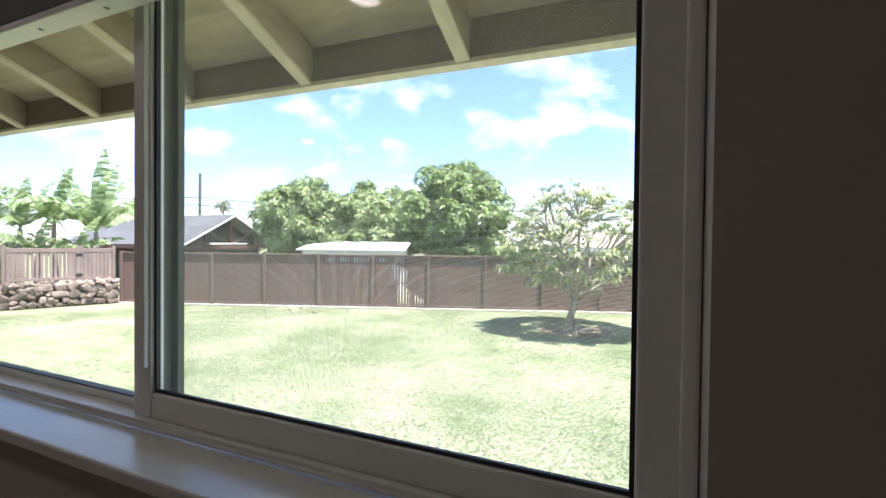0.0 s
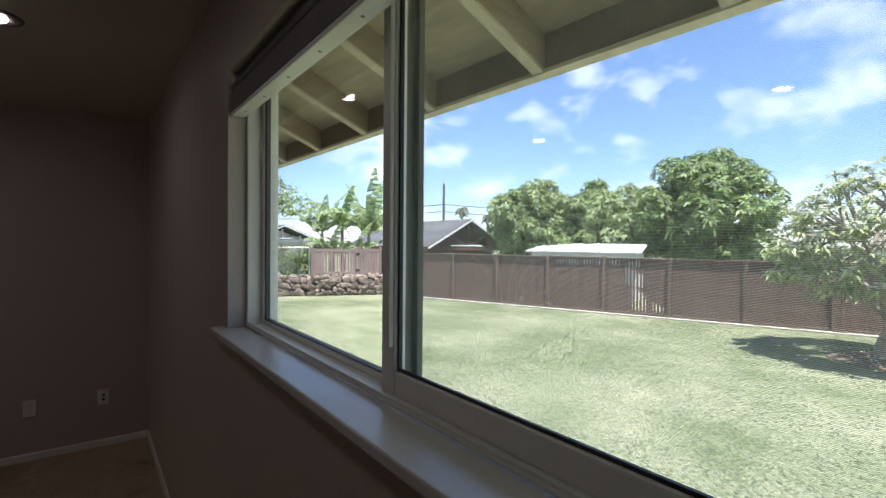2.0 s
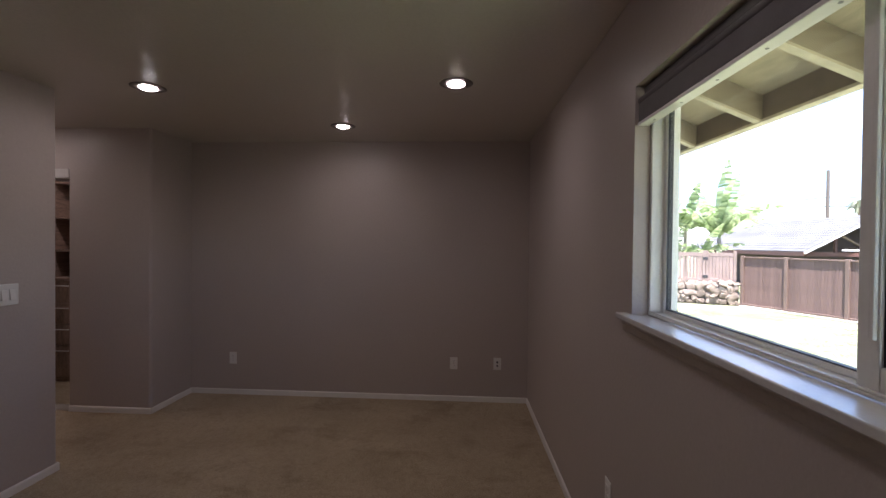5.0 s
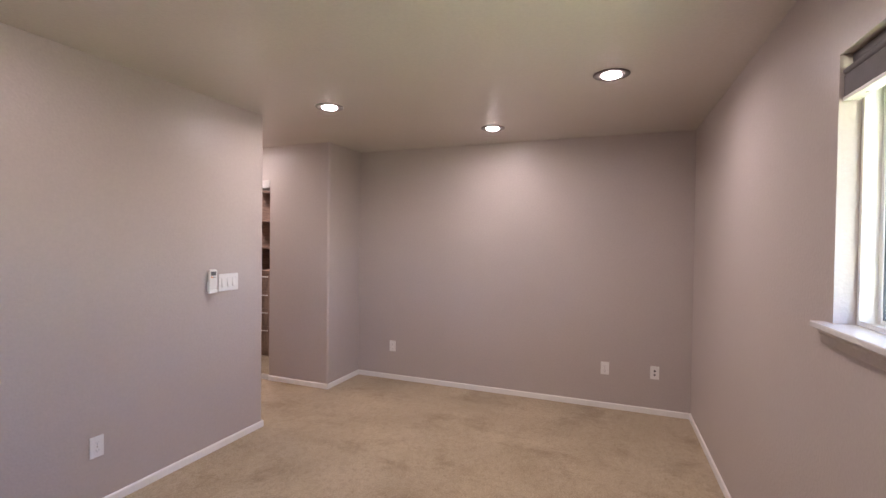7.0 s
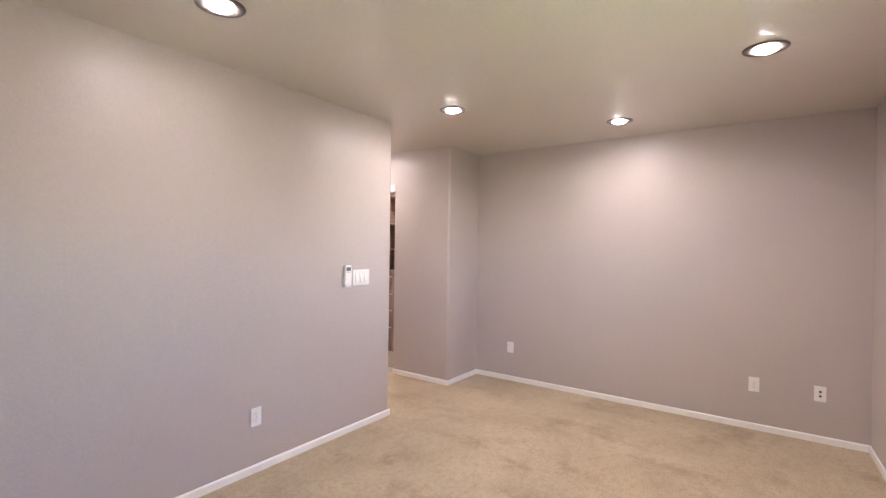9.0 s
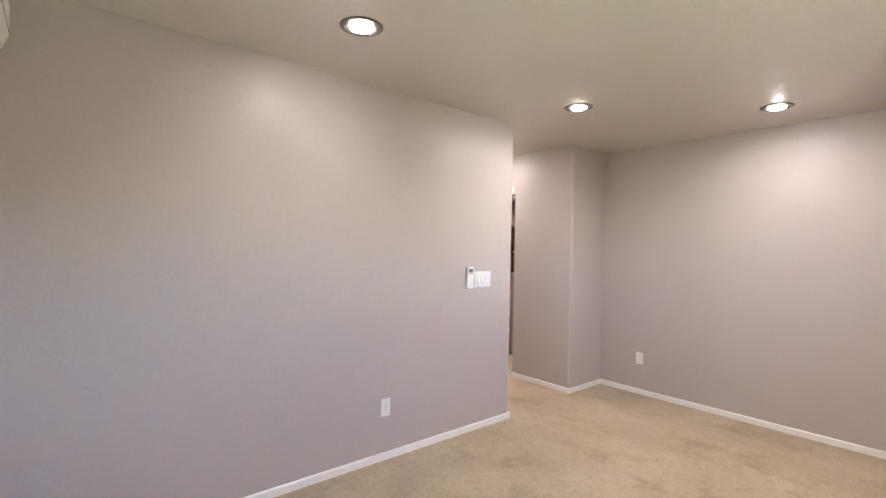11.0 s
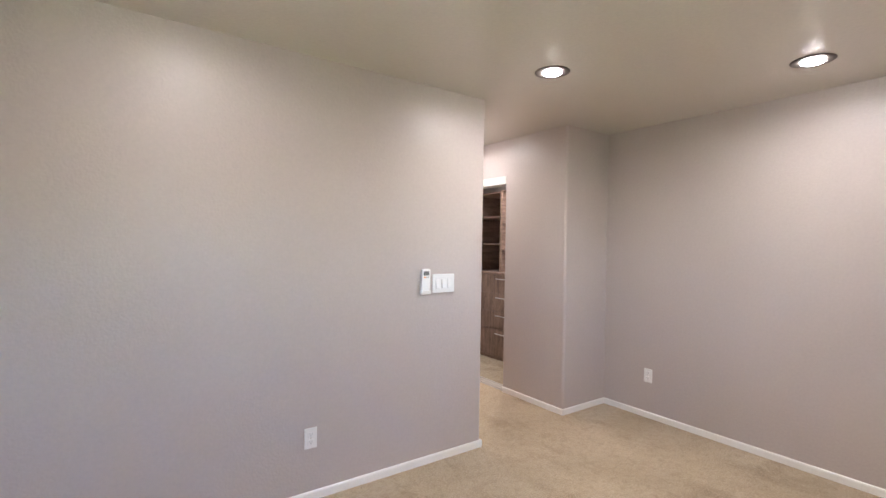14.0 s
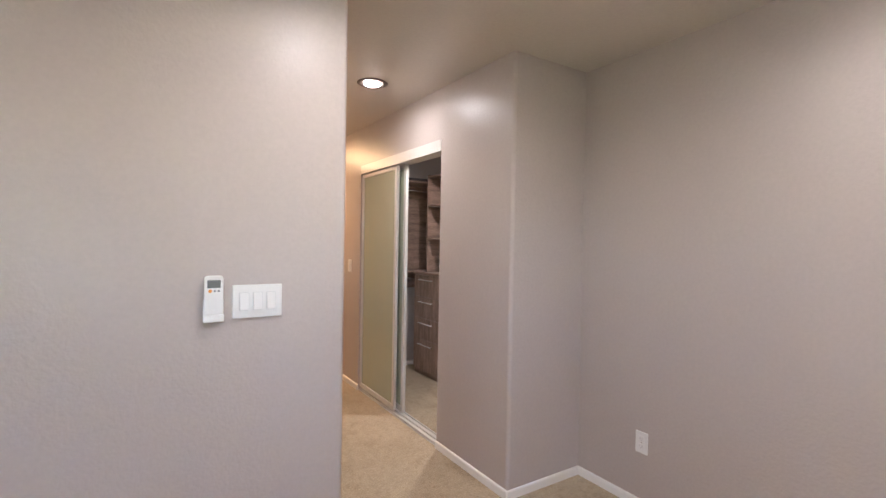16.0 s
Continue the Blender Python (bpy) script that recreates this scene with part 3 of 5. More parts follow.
def downlight():
    d = thing("downlight", "round recessed ceiling downlight with nickel trim, lit", "ceiling light", "recessed ceiling downlights")
    bm = bmesh.new()
    lathe(bm, [(0.053, 0.004), (0.056, -0.006), (0.092, -0.005), (0.102, -0.002), (0.103, 0.0), (0.053, 0.004)], 40)
    part("trim_ring", bm, NICKEL, d, "brushed nickel trim ring", True)
    bm = bmesh.new()
    lathe(bm, [(0.0, -0.016), (0.025, -0.0155), (0.042, -0.013), (0.051, -0.008), (0.053, 0.003)], 32)
    part("diffuser", bm, LAMP_GLOW, d, "glowing white diffuser", True)
    return d


first = downlight()
DIM = (1.0, 0.65, 1.0, 0.2, 0.7, 0.45, 1.8)      # per-lamp strength, tuned to the wall light; the last, unseen, lights the closet
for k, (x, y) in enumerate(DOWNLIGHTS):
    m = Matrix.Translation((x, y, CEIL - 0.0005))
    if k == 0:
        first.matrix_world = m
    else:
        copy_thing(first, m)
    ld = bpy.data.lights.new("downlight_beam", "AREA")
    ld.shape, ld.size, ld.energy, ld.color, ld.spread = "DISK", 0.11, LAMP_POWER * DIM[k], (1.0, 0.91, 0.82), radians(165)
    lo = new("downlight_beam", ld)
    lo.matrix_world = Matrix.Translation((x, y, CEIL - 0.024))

# warm light further down the hall
bm = bmesh.new()
lathe(bm, [(0.0, -0.09), (0.08, -0.085), (0.14, -0.05), (0.16, -0.012)], 32)
hall = thing("hall_ceiling_light", "warm glowing dome ceiling light in the hall", "ceiling light")
part("dome", bm, emitter("warm_glass_dome", (1.0, 0.62, 0.28), 1.0), hall, smooth=True)
bm = bmesh.new()
lathe(bm, [(0.0, -0.013), (0.17, -0.013), (0.172, 0.0), (0.0, 0.0)], 32)
part("base_plate", bm, NICKEL, hall, smooth=False)
hall.matrix_world = Matrix.Translation((-3.12, -6.1, CEIL - 0.0005))
ld = bpy.data.lights.new("hall_beam", "AREA")
ld.shape, ld.size, ld.energy, ld.color, ld.spread = "DISK", 0.3, 0.32, (1.0, 0.62, 0.32), radians(170)
new("hall_beam", ld).matrix_world = Matrix.Translation((-3.12, -6.1, CEIL - 0.1))

# ---- outlets, switches, remote ----


def outlet(kind="duplex"):
    o = thing("outlet" if kind == "duplex" else "cable_jack", "white duplex wall outlet" if kind == "duplex" else "white wall plate with two dark cable jacks", "outlet" if kind == "duplex" else "wall plate")
    part("plate", boxed((-0.036, -0.006, -0.058), (0.036, 0, 0.058), 0.003), PLASTIC, o)
    for s in (-1, 1):
        if kind == "duplex":
            f = part("receptacle", boxed((-0.017, -0.0085, s * 0.021 - 0.015), (0.017, -0.0055, s * 0.021 + 0.015), 0.002), PLASTIC, o)
            bm = bmesh.new()
            box(bm, (-0.008, -0.0092, s * 0.021 - 0.001), (-0.006, -0.0084, s * 0.021 + 0.008))
            box(bm, (0.006, -0.0092, s * 0.021 - 0.001), (0.008, -0.0084, s * 0.021 + 0.007))
            cyl(bm, (0, -0.0092, s * 0.021 - 0.007), (0, -0.0084, s * 0.021 - 0.007), 0.0026, seg=10)
            part("slots", bm, GREYMARK, f, "dark slots")
        else:
            bm = bmesh.new()
            cyl(bm, (0, -0.013, s * 0.017), (0, -0.005, s * 0.017), 0.0085, seg=16)
            part("jack", bm, DARK, o, "dark round jack")
    bm = bmesh.new()
    cyl(bm, (0, -0.0072, 0.0), (0, -0.005, 0.0), 0.0035, seg=10)
    part("screw", bm, CHROME, o)
    return o


WEST_FACE, NORTH_FACE = 90, 180   # a plate's front (-y) turned towards +x, or +y
o = outlet()
o.matrix_world = pose(END_X + 0.0005, -2.39, 0.325, 0, 0, WEST_FACE)
tagged(o, group="wall outlets")
copy_thing(o, pose(END_X + 0.0005, -0.215, 0.330, 0, 0, WEST_FACE))
copy_thing(o, pose(-1.393, PART_Y + 0.0005, 0.318, 0, 0, NORTH_FACE))
copy_thing(o, W @ pose(-0.19, -0.0005, 0.40, 0, 0, 0))
outlet("jack").matrix_world = pose(END_X + 0.0005, 0.198, 0.334, 0, 0, WEST_FACE)


def switch_plate(n, at, label):
    w = 0.0485 * n + 0.032
    s = thing("light_switch", label, "light switch", at=at)
    part("plate", boxed((-w / 2, -0.007, -0.062), (w / 2, 0, 0.062), 0.004, 3), PLASTIC, s)
    for k in range(n):
        x = (k - (n - 1) / 2) * 0.048
        bm = boxed((x - 0.0155, -0.0125, -0.032), (x + 0.0155, -0.0055, 0.032), 0.002)
        for v in bm.verts:
            if v.co.y < -0.008:
                v.co.y += 0.010 * (v.co.z + 0.033) / 0.066 - 0.006
        r = part("rocker", bm, PLASTIC, s)
        # solid grey rim in place of the shaded gap round the rocker
        part("rocker_gap", boxed((x - 0.0174, -0.0075, -0.0345), (x + 0.0174, -0.0062, 0.0337)), GAP_SHADE, s, "fine grey rim coloured as the gap's shade")
    return s


switch_plate(3, pose(-2.285, PART_Y + 0.0005, 1.152, 0, 0, NORTH_FACE), "white triple rocker light switch on the wall")
switch_plate(1, pose(COL_X + 0.0005, -5.235, 1.14, 0, 0, WEST_FACE), "ivory single light switch in the hall")

rem = thing("remote_control", "white air-conditioner remote control in a wall holder", "remote control", at=pose(-2.134, PART_Y + 0.0005, 1.170, 0, 0, NORTH_FACE))
holder = part("holder", boxed((-0.033, -0.020, -0.084), (0.033, 0, -0.002), 0.006, 3), PLASTIC, rem)
part("holder_lip", boxed((-0.0335, -0.031, -0.085), (0.0335, -0.0202, -0.058), 0.005, 3), PLASTIC, rem)
bm = bmesh.new()
box(bm, (-0.031, -0.0275, -0.056), (0.031, -0.0205, 0.082))
bmesh.ops.bevel(bm, geom=[e for e in bm.edges if abs(e.verts[0].co.y - e.verts[1].co.y) > 0.005], offset=0.013, segments=5, profile=0.5, affect="EDGES")
bmesh.ops.bevel(bm, geom=[e for e in bm.edges if max(v.co.y for v in e.verts) < -0.027], offset=0.002, segments=2, profile=0.5, affect="EDGES")
part("remote_body", bm, PLASTIC, rem)
part("upper_back", boxed((-0.029, -0.0204, -0.001), (0.029, -0.006, 0.078), 0.004, 2), PLASTIC, rem)
part("display", boxed((-0.0215, -0.0283, 0.038), (0.0215, -0.0273, 0.066), 0.0008, 1), SCREEN_LCD, rem, "dark grey display")
bm = bmesh.new()
cyl(bm, (-0.012, -0.0285, 0.027), (-0.012, -0.0265, 0.027), 0.0062, seg=20)
part("power_button", bm, ORANGE, rem, "orange round button")
for x in (0.003, 0.015):
    part("button", boxed((x - 0.004, -0.0283, 0.023), (x + 0.004, -0.0265, 0.031), 0.001, 1), GREYMARK, rem, "small grey button")
part("print_bar", boxed((-0.009, -0.0274, 0.073), (0.009, -0.0268, 0.0765)), GREYMARK, rem, "grey printed bar")
part("print_bar", boxed((-0.008, -0.0274, 0.009), (0.008, -0.0268, 0.0105)), GREYMARK, rem, "grey printed bar")

# ---- air conditioner high on the partition wall ----
ac = thing("air_conditioner", "ivory wall-mounted split air conditioner with dark louvres", "air conditioner", at=pose(EAST_X - 0.0005, PART_Y + 0.045, 2.088, 0, 0, 90))
AW = 0.80
prof = [(0.0, 0.012), (0.05, 0.0), (0.13, 0.012), (0.185, 0.06), (0.205, 0.12), (0.205, 0.23), (0.19, 0.275), (0.15, 0.29), (0.0, 0.29)]
bm = bmesh.new()
rows = [[bm.verts.new((x, y, z)) for y, z in prof] for x in (0.0, AW)]
for k in range(len(prof)):
    j = (k + 1) % len(prof)
    bm.faces.new((rows[0][k], rows[0][j], rows[1][j], rows[1][k]))
bm.faces.new(rows[0]), bm.faces.new(rows[1][::-1])
bmesh.ops.bevel(bm, geom=[e for e in bm.edges if abs(e.verts[0].co.x - e.verts[1].co.x) < 1e-5], offset=0.020, segments=4, affect="EDGES")
part("casing", bm, AC_PLASTIC, ac)


def strip_on(y0, z0, y1, z1, lift, x0=0.095, x1=AW - 0.095, thick=0.004):
    """A long slat lying on the casing's slanted underside."""
    d = Vector((0, y1 - y0, z1 - z0)).normalized()
    n = Vector((0, d.z, -d.y))
    bm = bmesh.new()
    a = [Vector((x0, y0, z0)) + n * lift, Vector((x1, y0, z0)) + n * lift, Vector((x1, y1, z1)) + n * lift, Vector((x0, y1, z1)) + n * lift]
    lo = [bm.verts.new(v) for v in a]
    hi = [bm.verts.new(v + n * thick) for v in a]
    bm.faces.new(lo[::-1]), bm.faces.new(hi)
    for i in range(4):
        j = (i + 1) % 4
        bm.faces.new((lo[i], lo[j], hi[j], hi[i]))
    return bm


part("outlet_slot", strip_on(0.062, 0.003, 0.128, 0.013, 0.0015), LOUVRE, ac, "dark air outlet")
part("outlet_slot", strip_on(0.135, 0.018, 0.182, 0.058, 0.0015), LOUVRE, ac, "dark air outlet")
part("louvre", strip_on(0.088, 0.006, 0.106, 0.009, 0.008), AC_PLASTIC, ac)
part("louvre", strip_on(0.146, 0.028, 0.170, 0.047, 0.008), AC_PLASTIC, ac)
part("front_seam", boxed((0.012, 0.2045, 0.120), (AW - 0.012, 0.2065, 0.124)), LOUVRE, ac, "dark seam")
part("label", boxed((0.024, 0.128, 0.0095), (0.048, 0.140, 0.0125)), GREYMARK, ac, "small grey label")
for k in range(5):
    part("vent_hole", boxed((0.020 + 0.007 * k, 0.085, 0.0045), (0.024 + 0.007 * k, 0.089, 0.0075)), GREYMARK, ac)

# ---- closet: sliding doors, track, built-ins ----
DY0, DY1 = CL1 + 0.004, CL0 - 0.004


def sliding_door(y0, y1, x, label):
    d = thing("closet_door", label, "sliding door", "sliding closet doors")
    z0, z1, t = -0.002, 2.008, 0.028
    bm = bmesh.new()
    box(bm, (x - t, y0, z0), (x, y0 + 0.034, z1), 0.004)
    box(bm, (x - t, y1 - 0.034, z0), (x, y1, z1), 0.004)
    part("stile", bm, ALU, d)
    bm = bmesh.new()
    box(bm, (x - t + 0.001, y0 + 0.034, z0), (x - 0.001, y1 - 0.034, z0 + 0.045), 0.004)
    box(bm, (x - t + 0.001, y0 + 0.034, z1 - 0.034), (x - 0.001, y1 - 0.034, z1), 0.004)
    part("rail", bm, ALU, d)
    part("pane", boxed((x - 0.018, y0 + 0.030, z0 + 0.04), (x - 0.010, y1 - 0.030, z1 - 0.03)), FROST, d, "frosted pale green glass pane")
    for z in (0.013, 0.030):
        bm = bmesh.new()
        cyl(bm, (x - 0.001, y1 - 0.017, z), (x + 0.002, y1 - 0.017, z), 0.004, seg=10)
        part("screw", bm, GREYMARK, d)


sliding_door(DY0, -4.262, COL_X - 0.012, "white-framed frosted glass sliding closet door, open")
sliding_door(DY0 + 0.05, -4.185, COL_X - 0.055, "white-framed frosted glass sliding closet door behind the other")
track = thing("closet_track", "white closet door track on header and floor", "door track", kind="structure")
bm = bmesh.new()
box(bm, (COL_X - 0.105, DY0, 2.010), (COL_X + 0.004, DY1, CL_H - 0.0005), 0.003)
part("top_track", bm, ALU, track)
bm = bmesh.new()
box(bm, (COL_X - 0.098, DY0, FLOOR + 0.0005), (COL_X - 0.004, DY1, FLOOR + 0.006), 0.001, 1)
for x in (COL_X - 0.096, COL_X - 0.053, COL_X - 0.010):
    box(bm, (x - 0.003, DY0, FLOOR + 0.0061), (x + 0.003, DY1, FLOOR + 0.022), 0.001, 1)
part("floor_track", bm, ALU, track, "pale metal floor track")

CF = -4.38          # front of the drawer units
CB = -4.985         # closet's back panel


def drawer_unit(y0, y1, heights):
    """A chest of drawers with its counter left to a separate board."""
    d = thing("drawer_unit", "dark brown laminate drawer unit with bar handles", "drawer unit", "closet drawer units")
    part("body", boxed((CB + 0.002, y0 + 0.001, FLOOR), (CF - 0.020, y1 - 0.001, 1.040), 0.002, 1), WOOD, d)
    z = 1.035
    for h in heights:
        f = part("drawer_front", boxed((CF - 0.0195, y0 + 0.003, z - h + 0.004), (CF, y1 - 0.003, z), 0.002, 1), WOOD_FLAT, d)
        c = (y0 + y1) / 2 - 0.05
        bm = bmesh.new()
        cyl(bm, (CF + 0.026, c - 0.13, z - 0.05), (CF + 0.026, c + 0.13, z - 0.05), 0.0055, seg=12)
        for s in (-1, 1):
            cyl(bm, (CF, c + s * 0.11, z - 0.05), (CF + 0.026, c + s * 0.11, z - 0.05), 0.004, seg=8)
        part("handle", bm, SATIN, f, "slim satin steel bar handle", True)
        z -= h
    return d


drawer_unit(-5.30, -4.665, (0.235, 0.225, 0.225, 0.33))
drawer_unit(-4.664, -4.03, (0.235, 0.225, 0.225, 0.33))
tagged(part("closet_counter", boxed((CB + 0.002, -5.32, 1.041), (CF + 0.012, -4.02, 1.066), 0.003), WOOD), "dark brown laminate counter above the closet drawers", "counter")


def open_shelf(y0, y1, levels):
    s = thing("closet_shelf_unit", "dark brown open shelf unit standing on the counter", "shelf unit", "closet shelf units")
    x0, x1 = CB + 0.002, CF - 0.05
    part("side_panel", boxed((x0, y0, 1.0665), (x1, y0 + 0.018, 2.10), 0.001, 1), WOOD, s)
    part("side_panel", boxed((x0, y1 - 0.018, 1.0665), (x1, y1, 2.10), 0.001, 1), WOOD, s)
    for z in levels:
        part("shelf", boxed((x0, y0 + 0.0185, z - 0.018), (x1 - 0.002, y1 - 0.0185, z), 0.001, 1), WOOD, s)
    return s


open_shelf(-5.14, -4.53, (1.43, 1.775, 2.085))
open_shelf(-4.529, -4.03, (1.36, 1.71, 2.085))
hang = thing("hanging_section", "dark brown closet hanging section with chrome rods", "closet section")
SY = -5.559
part("back_panel", boxed((-4.97, SY, 1.066), (-4.0, SY + 0.018, 2.02), 0.001, 1), WOOD, hang)
part("top_shelf", boxed((-4.97, SY, 2.0205), (-4.0, SY + 0.36, 2.04), 0.001, 1), WOOD, hang)
part("mid_shelf", boxed((-4.97, SY, 1.045), (-4.0, SY + 0.235, 1.0655), 0.001, 1), WOOD, hang)
part("lower_panel", boxed((-4.97, SY, 0.86), (-4.0, SY + 0.018, 1.0445), 0.001, 1), WOOD, hang)
for z, d in ((1.95, 0.20), (0.985, 0.15)):
    bm = bmesh.new()
    cyl(bm, (-4.96, SY + d, z), (-4.02, SY + d, z), 0.014, seg=16)
    part("rod", bm, CHROME, hang, "chrome hanging rod", True)
    for x in (-4.90, -4.10):
        part("rod_bracket", boxed((x, SY + d - 0.01, z + 0.012), (x + 0.02, SY + d + 0.01, z + (0.0703 if z > 1.5 else 0.0598)), 0.001, 1), CHROME, hang)
tagged(part("folded_cloth", boxed((-4.75, SY + 0.05, 2.0405), (-4.15, SY + 0.32, 2.075), 0.015, 3), DARK), "dark folded cloth on the closet shelf", "cloth")

# ---- the garden: ground, lawn, fence ----
GZ = -0.55
bm = bmesh.new()
for sx0, sx1, sy0, sy1, k in ((-20, 4, 0.7, 18, 30),):
    vs = [[bm.verts.new((sx0 + (sx1 - sx0) * i / k, sy0 + (sy1 - sy0) * j / k, GZ)) for j in range(k + 1)] for i in range(k + 1)]
    for i in range(k):
        for j in range(k):
            bm.faces.new((vs[i][j], vs[i + 1][j], vs[i + 1][j + 1], vs[i][j + 1]))
for v in bm.verts:
    if -19 < v.co.x < 3 and 1 < v.co.y < 17:
        v.co.z += 0.003 * noise.noise((v.co.x * 0.4, v.co.y * 0.4, 0))
R = 1200
q = [bm.verts.new(p) for p in ((-R, -R, GZ), (R, -R, GZ), (R, R, GZ), (-R, R, GZ))]
c = [vs[0][0], vs[-1][0], vs[-1][-1], vs[0][-1]]
edges = [[vs[i][0] for i in range(k + 1)], [vs[-1][j] for j in range(k + 1)], [vs[k - i][-1] for i in range(k + 1)], [vs[0][k - j] for j in range(k + 1)]]
for i in range(4):
    bm.faces.new([q[i]] + [q[(i + 1) % 4]] + edges[i][::-1])
structure("ground", bm, GRASS_GROUND, "sunlit dry green lawn ground", "lawn")

F0, F1 = Vector((-15.72, 9.0, GZ)), Vector((0.55, 15.55, GZ))
FDIR = (F1 - F0).normalized()
FROT = math.degrees(math.atan2(FDIR.y, FDIR.x))
FM = Matrix.Translation(F0) @ pose(0, 0, 0, 0, 0, FROT)
FLEN, FTOP = (F1 - F0).length, 1.66
POSTS = (0.0, 1.43, 3.06, 4.78, 6.53, 8.25, 10.0, 11.75, 13.49, 15.21, 16.91, FLEN)
NB = len(POSTS) - 1

random.seed(4)
v, f = [], []
for i in range(150000):
    y = 1.2 + 14.6 * random.random() ** 1.5
    x = random.uniform(-16, 1.5)
    if y - 9.0 > (x + 15.72) * 0.402 or (x < -15.7 and y > 5):
        continue
    lush = noise.noise((x * 0.45, y * 0.45, 3)) + 0.6 * noise.noise((x * 1.9, y * 1.9, 7))
    if lush < random.uniform(-0.75, 0.35):
        continue
    a, h = random.uniform(0, 6.28), random.uniform(0.004, 0.011)
    w = random.uniform(0.004, 0.009) * (1 + y / 7)
    lx, ly = random.uniform(-0.05, 0.05), random.uniform(-0.05, 0.05)
    k = len(v)
    v += [(x - w * math.cos(a), y - w * math.sin(a), GZ + 0.001), (x + w * math.cos(a), y + w * math.sin(a), GZ + 0.001), (x + lx, y + ly, GZ + h)]
    f.append((k, k + 1, k + 2))
tagged(raw_mesh("grass", v, f, GRASS), "short dry mown grass blades", "grass", kind="stuff")

fence = thing("fence", "brown painted board fence with posts and broken slats", "fence", at=FM)
board_mesh = {}


def board(h0, h1, w=0.088):
    key = (round(h0, 3), round(h1, 3))
    if key not in board_mesh:
        board_mesh[key] = mesh_of("board", boxed((-w / 2, -0.011, h0), (w / 2, 0.011, h1), 0.003, 1), FENCE)
    return board_mesh[key]


for b in range(NB + 1):
    part("post", boxed((POSTS[b] - 0.05, -0.075, 0.0), (POSTS[b] + 0.05, 0.025, FTOP + 0.03), 0.006, 1), FENCE_POST, fence)
for b in range(NB):
    x0, x1 = POSTS[b] + 0.051, POSTS[b + 1] - 0.051
    part("top_rail", boxed((x0, -0.050, FTOP - 0.035), (x1, 0.030, FTOP + 0.008), 0.004, 1), FENCE_POST, fence)
    part("bottom_rail", boxed((x0, -0.045, 0.05), (x1, 0.028, 0.11), 0.004, 1), FENCE_POST, fence)
    n = max(4, round((x1 - x0) / 0.09))
    fit_w = (x1 - x0) / n / 0.088 * 0.985
    for k in range(n):
        x = x0 + (k + 0.5) * (x1 - x0) / n
        lo, hi = 0.112, FTOP - 0.036
        # worn slats, with daylight showing between them
        worn = []
        if b == 5 and 6 <= k <= 10:
            worn.append((0.90 - 0.02 * (k - 6), 1.40 - 0.05 * (k - 6)))
        if b == 5 and 8 <= k <= 16 and k not in (12, 13):
            worn.append((0.16, 0.84 - 0.07 * (k - 8)))
        if (b == 4 and k > 1 and k % 5) or (b == 5 and k in (1, 2, 3, 7, 9)):
            worn.append((1.40 + 0.03 * (k % 3), 1.58))
        if b in (3, 6) and k in (4, 7, 8, 12):
            worn.append((1.50 - 0.05 * (k % 3), 1.58))
        cuts, z = [], lo
        for z0, z1 in sorted(worn):
            if z0 > z:
                cuts.append((z, z0, 1.0))
            cuts.append((z0, z1, 0.66))
            z = z1
        cuts.append((z, hi, 1.0))
        for z0, z1, w in cuts:
            o = new("board", board(z0, z1))
            o.parent, o.location = fence, (x, random.uniform(-0.003, 0.003), 0)
            o.scale = (w * fit_w * random.uniform(0.985, 1.005), 1, 1)
            if len(cuts) == 1:
                o.rotation_euler = (0, 0, random.uniform(-0.02, 0.02))
structure("fence_kerb", boxed((0, -0.16, 0.004), (FLEN, -0.09, 0.045), 0.01, 1), CONCRETE, "pale concrete kerb along the fence", "kerb", at=FM)

# fence turning back along the other side
side = thing("side_fence", "weathered dark board fence beside overgrown shrubs", "fence", at=Matrix.Translation(F1) @ pose(0, 0, 0, 0, 0, FROT - 88))
for b in range(5):
    part("post", boxed((b * 2.0 - 0.05, -0.05, 0.0), (b * 2.0 + 0.05, 0.05, 1.6), 0.006, 1), FENCE_POST, side)
for k in range(64):
    o = new("board", board(0.05, 1.52))
    o.parent, o.location = side, (0.13 + k * 0.125, 0.06, 0)

# ---- stone wall with a picket gate on top ----
S0 = Vector((-15.76, 8.9, GZ))
S1 = Vector((-19.2, 0.4, GZ))
SDIR = (S1 - S0).normalized()
SM = Matrix.Translation(S0) @ pose(0, 0, 0, 0, 0, math.degrees(math.atan2(SDIR.y, SDIR.x)))
SLEN, SH = (S1 - S0).length, 0.74
stone_wall = thing("stone_wall", "low rough lava-stone garden wall", "stone wall", at=SM)
part("core", boxed((0, -0.34, 0), (SLEN, -0.06, SH - 0.05)), MORTAR, stone_wall, "dark recessed joints")
random.seed(9)
stone_meshes = []
for k in range(12):
    bm = bmesh.new()
    bmesh.ops.create_cube(bm, size=0.86)
    for vtx in bm.verts:
        vtx.co += Vector((random.uniform(-0.17, 0.17), random.uniform(-0.08, 0.08), random.uniform(-0.17, 0.17)))
    bmesh.ops.bevel(bm, geom=list(bm.edges), offset=0.13, segments=1, affect="EDGES")
    for vtx in bm.verts:
        vtx.co += Vector((random.uniform(-0.05, 0.05), random.uniform(-0.05, 0.05), random.uniform(-0.05, 0.05)))
    stone_meshes.append(mesh_of("stone", bm, LAVA))


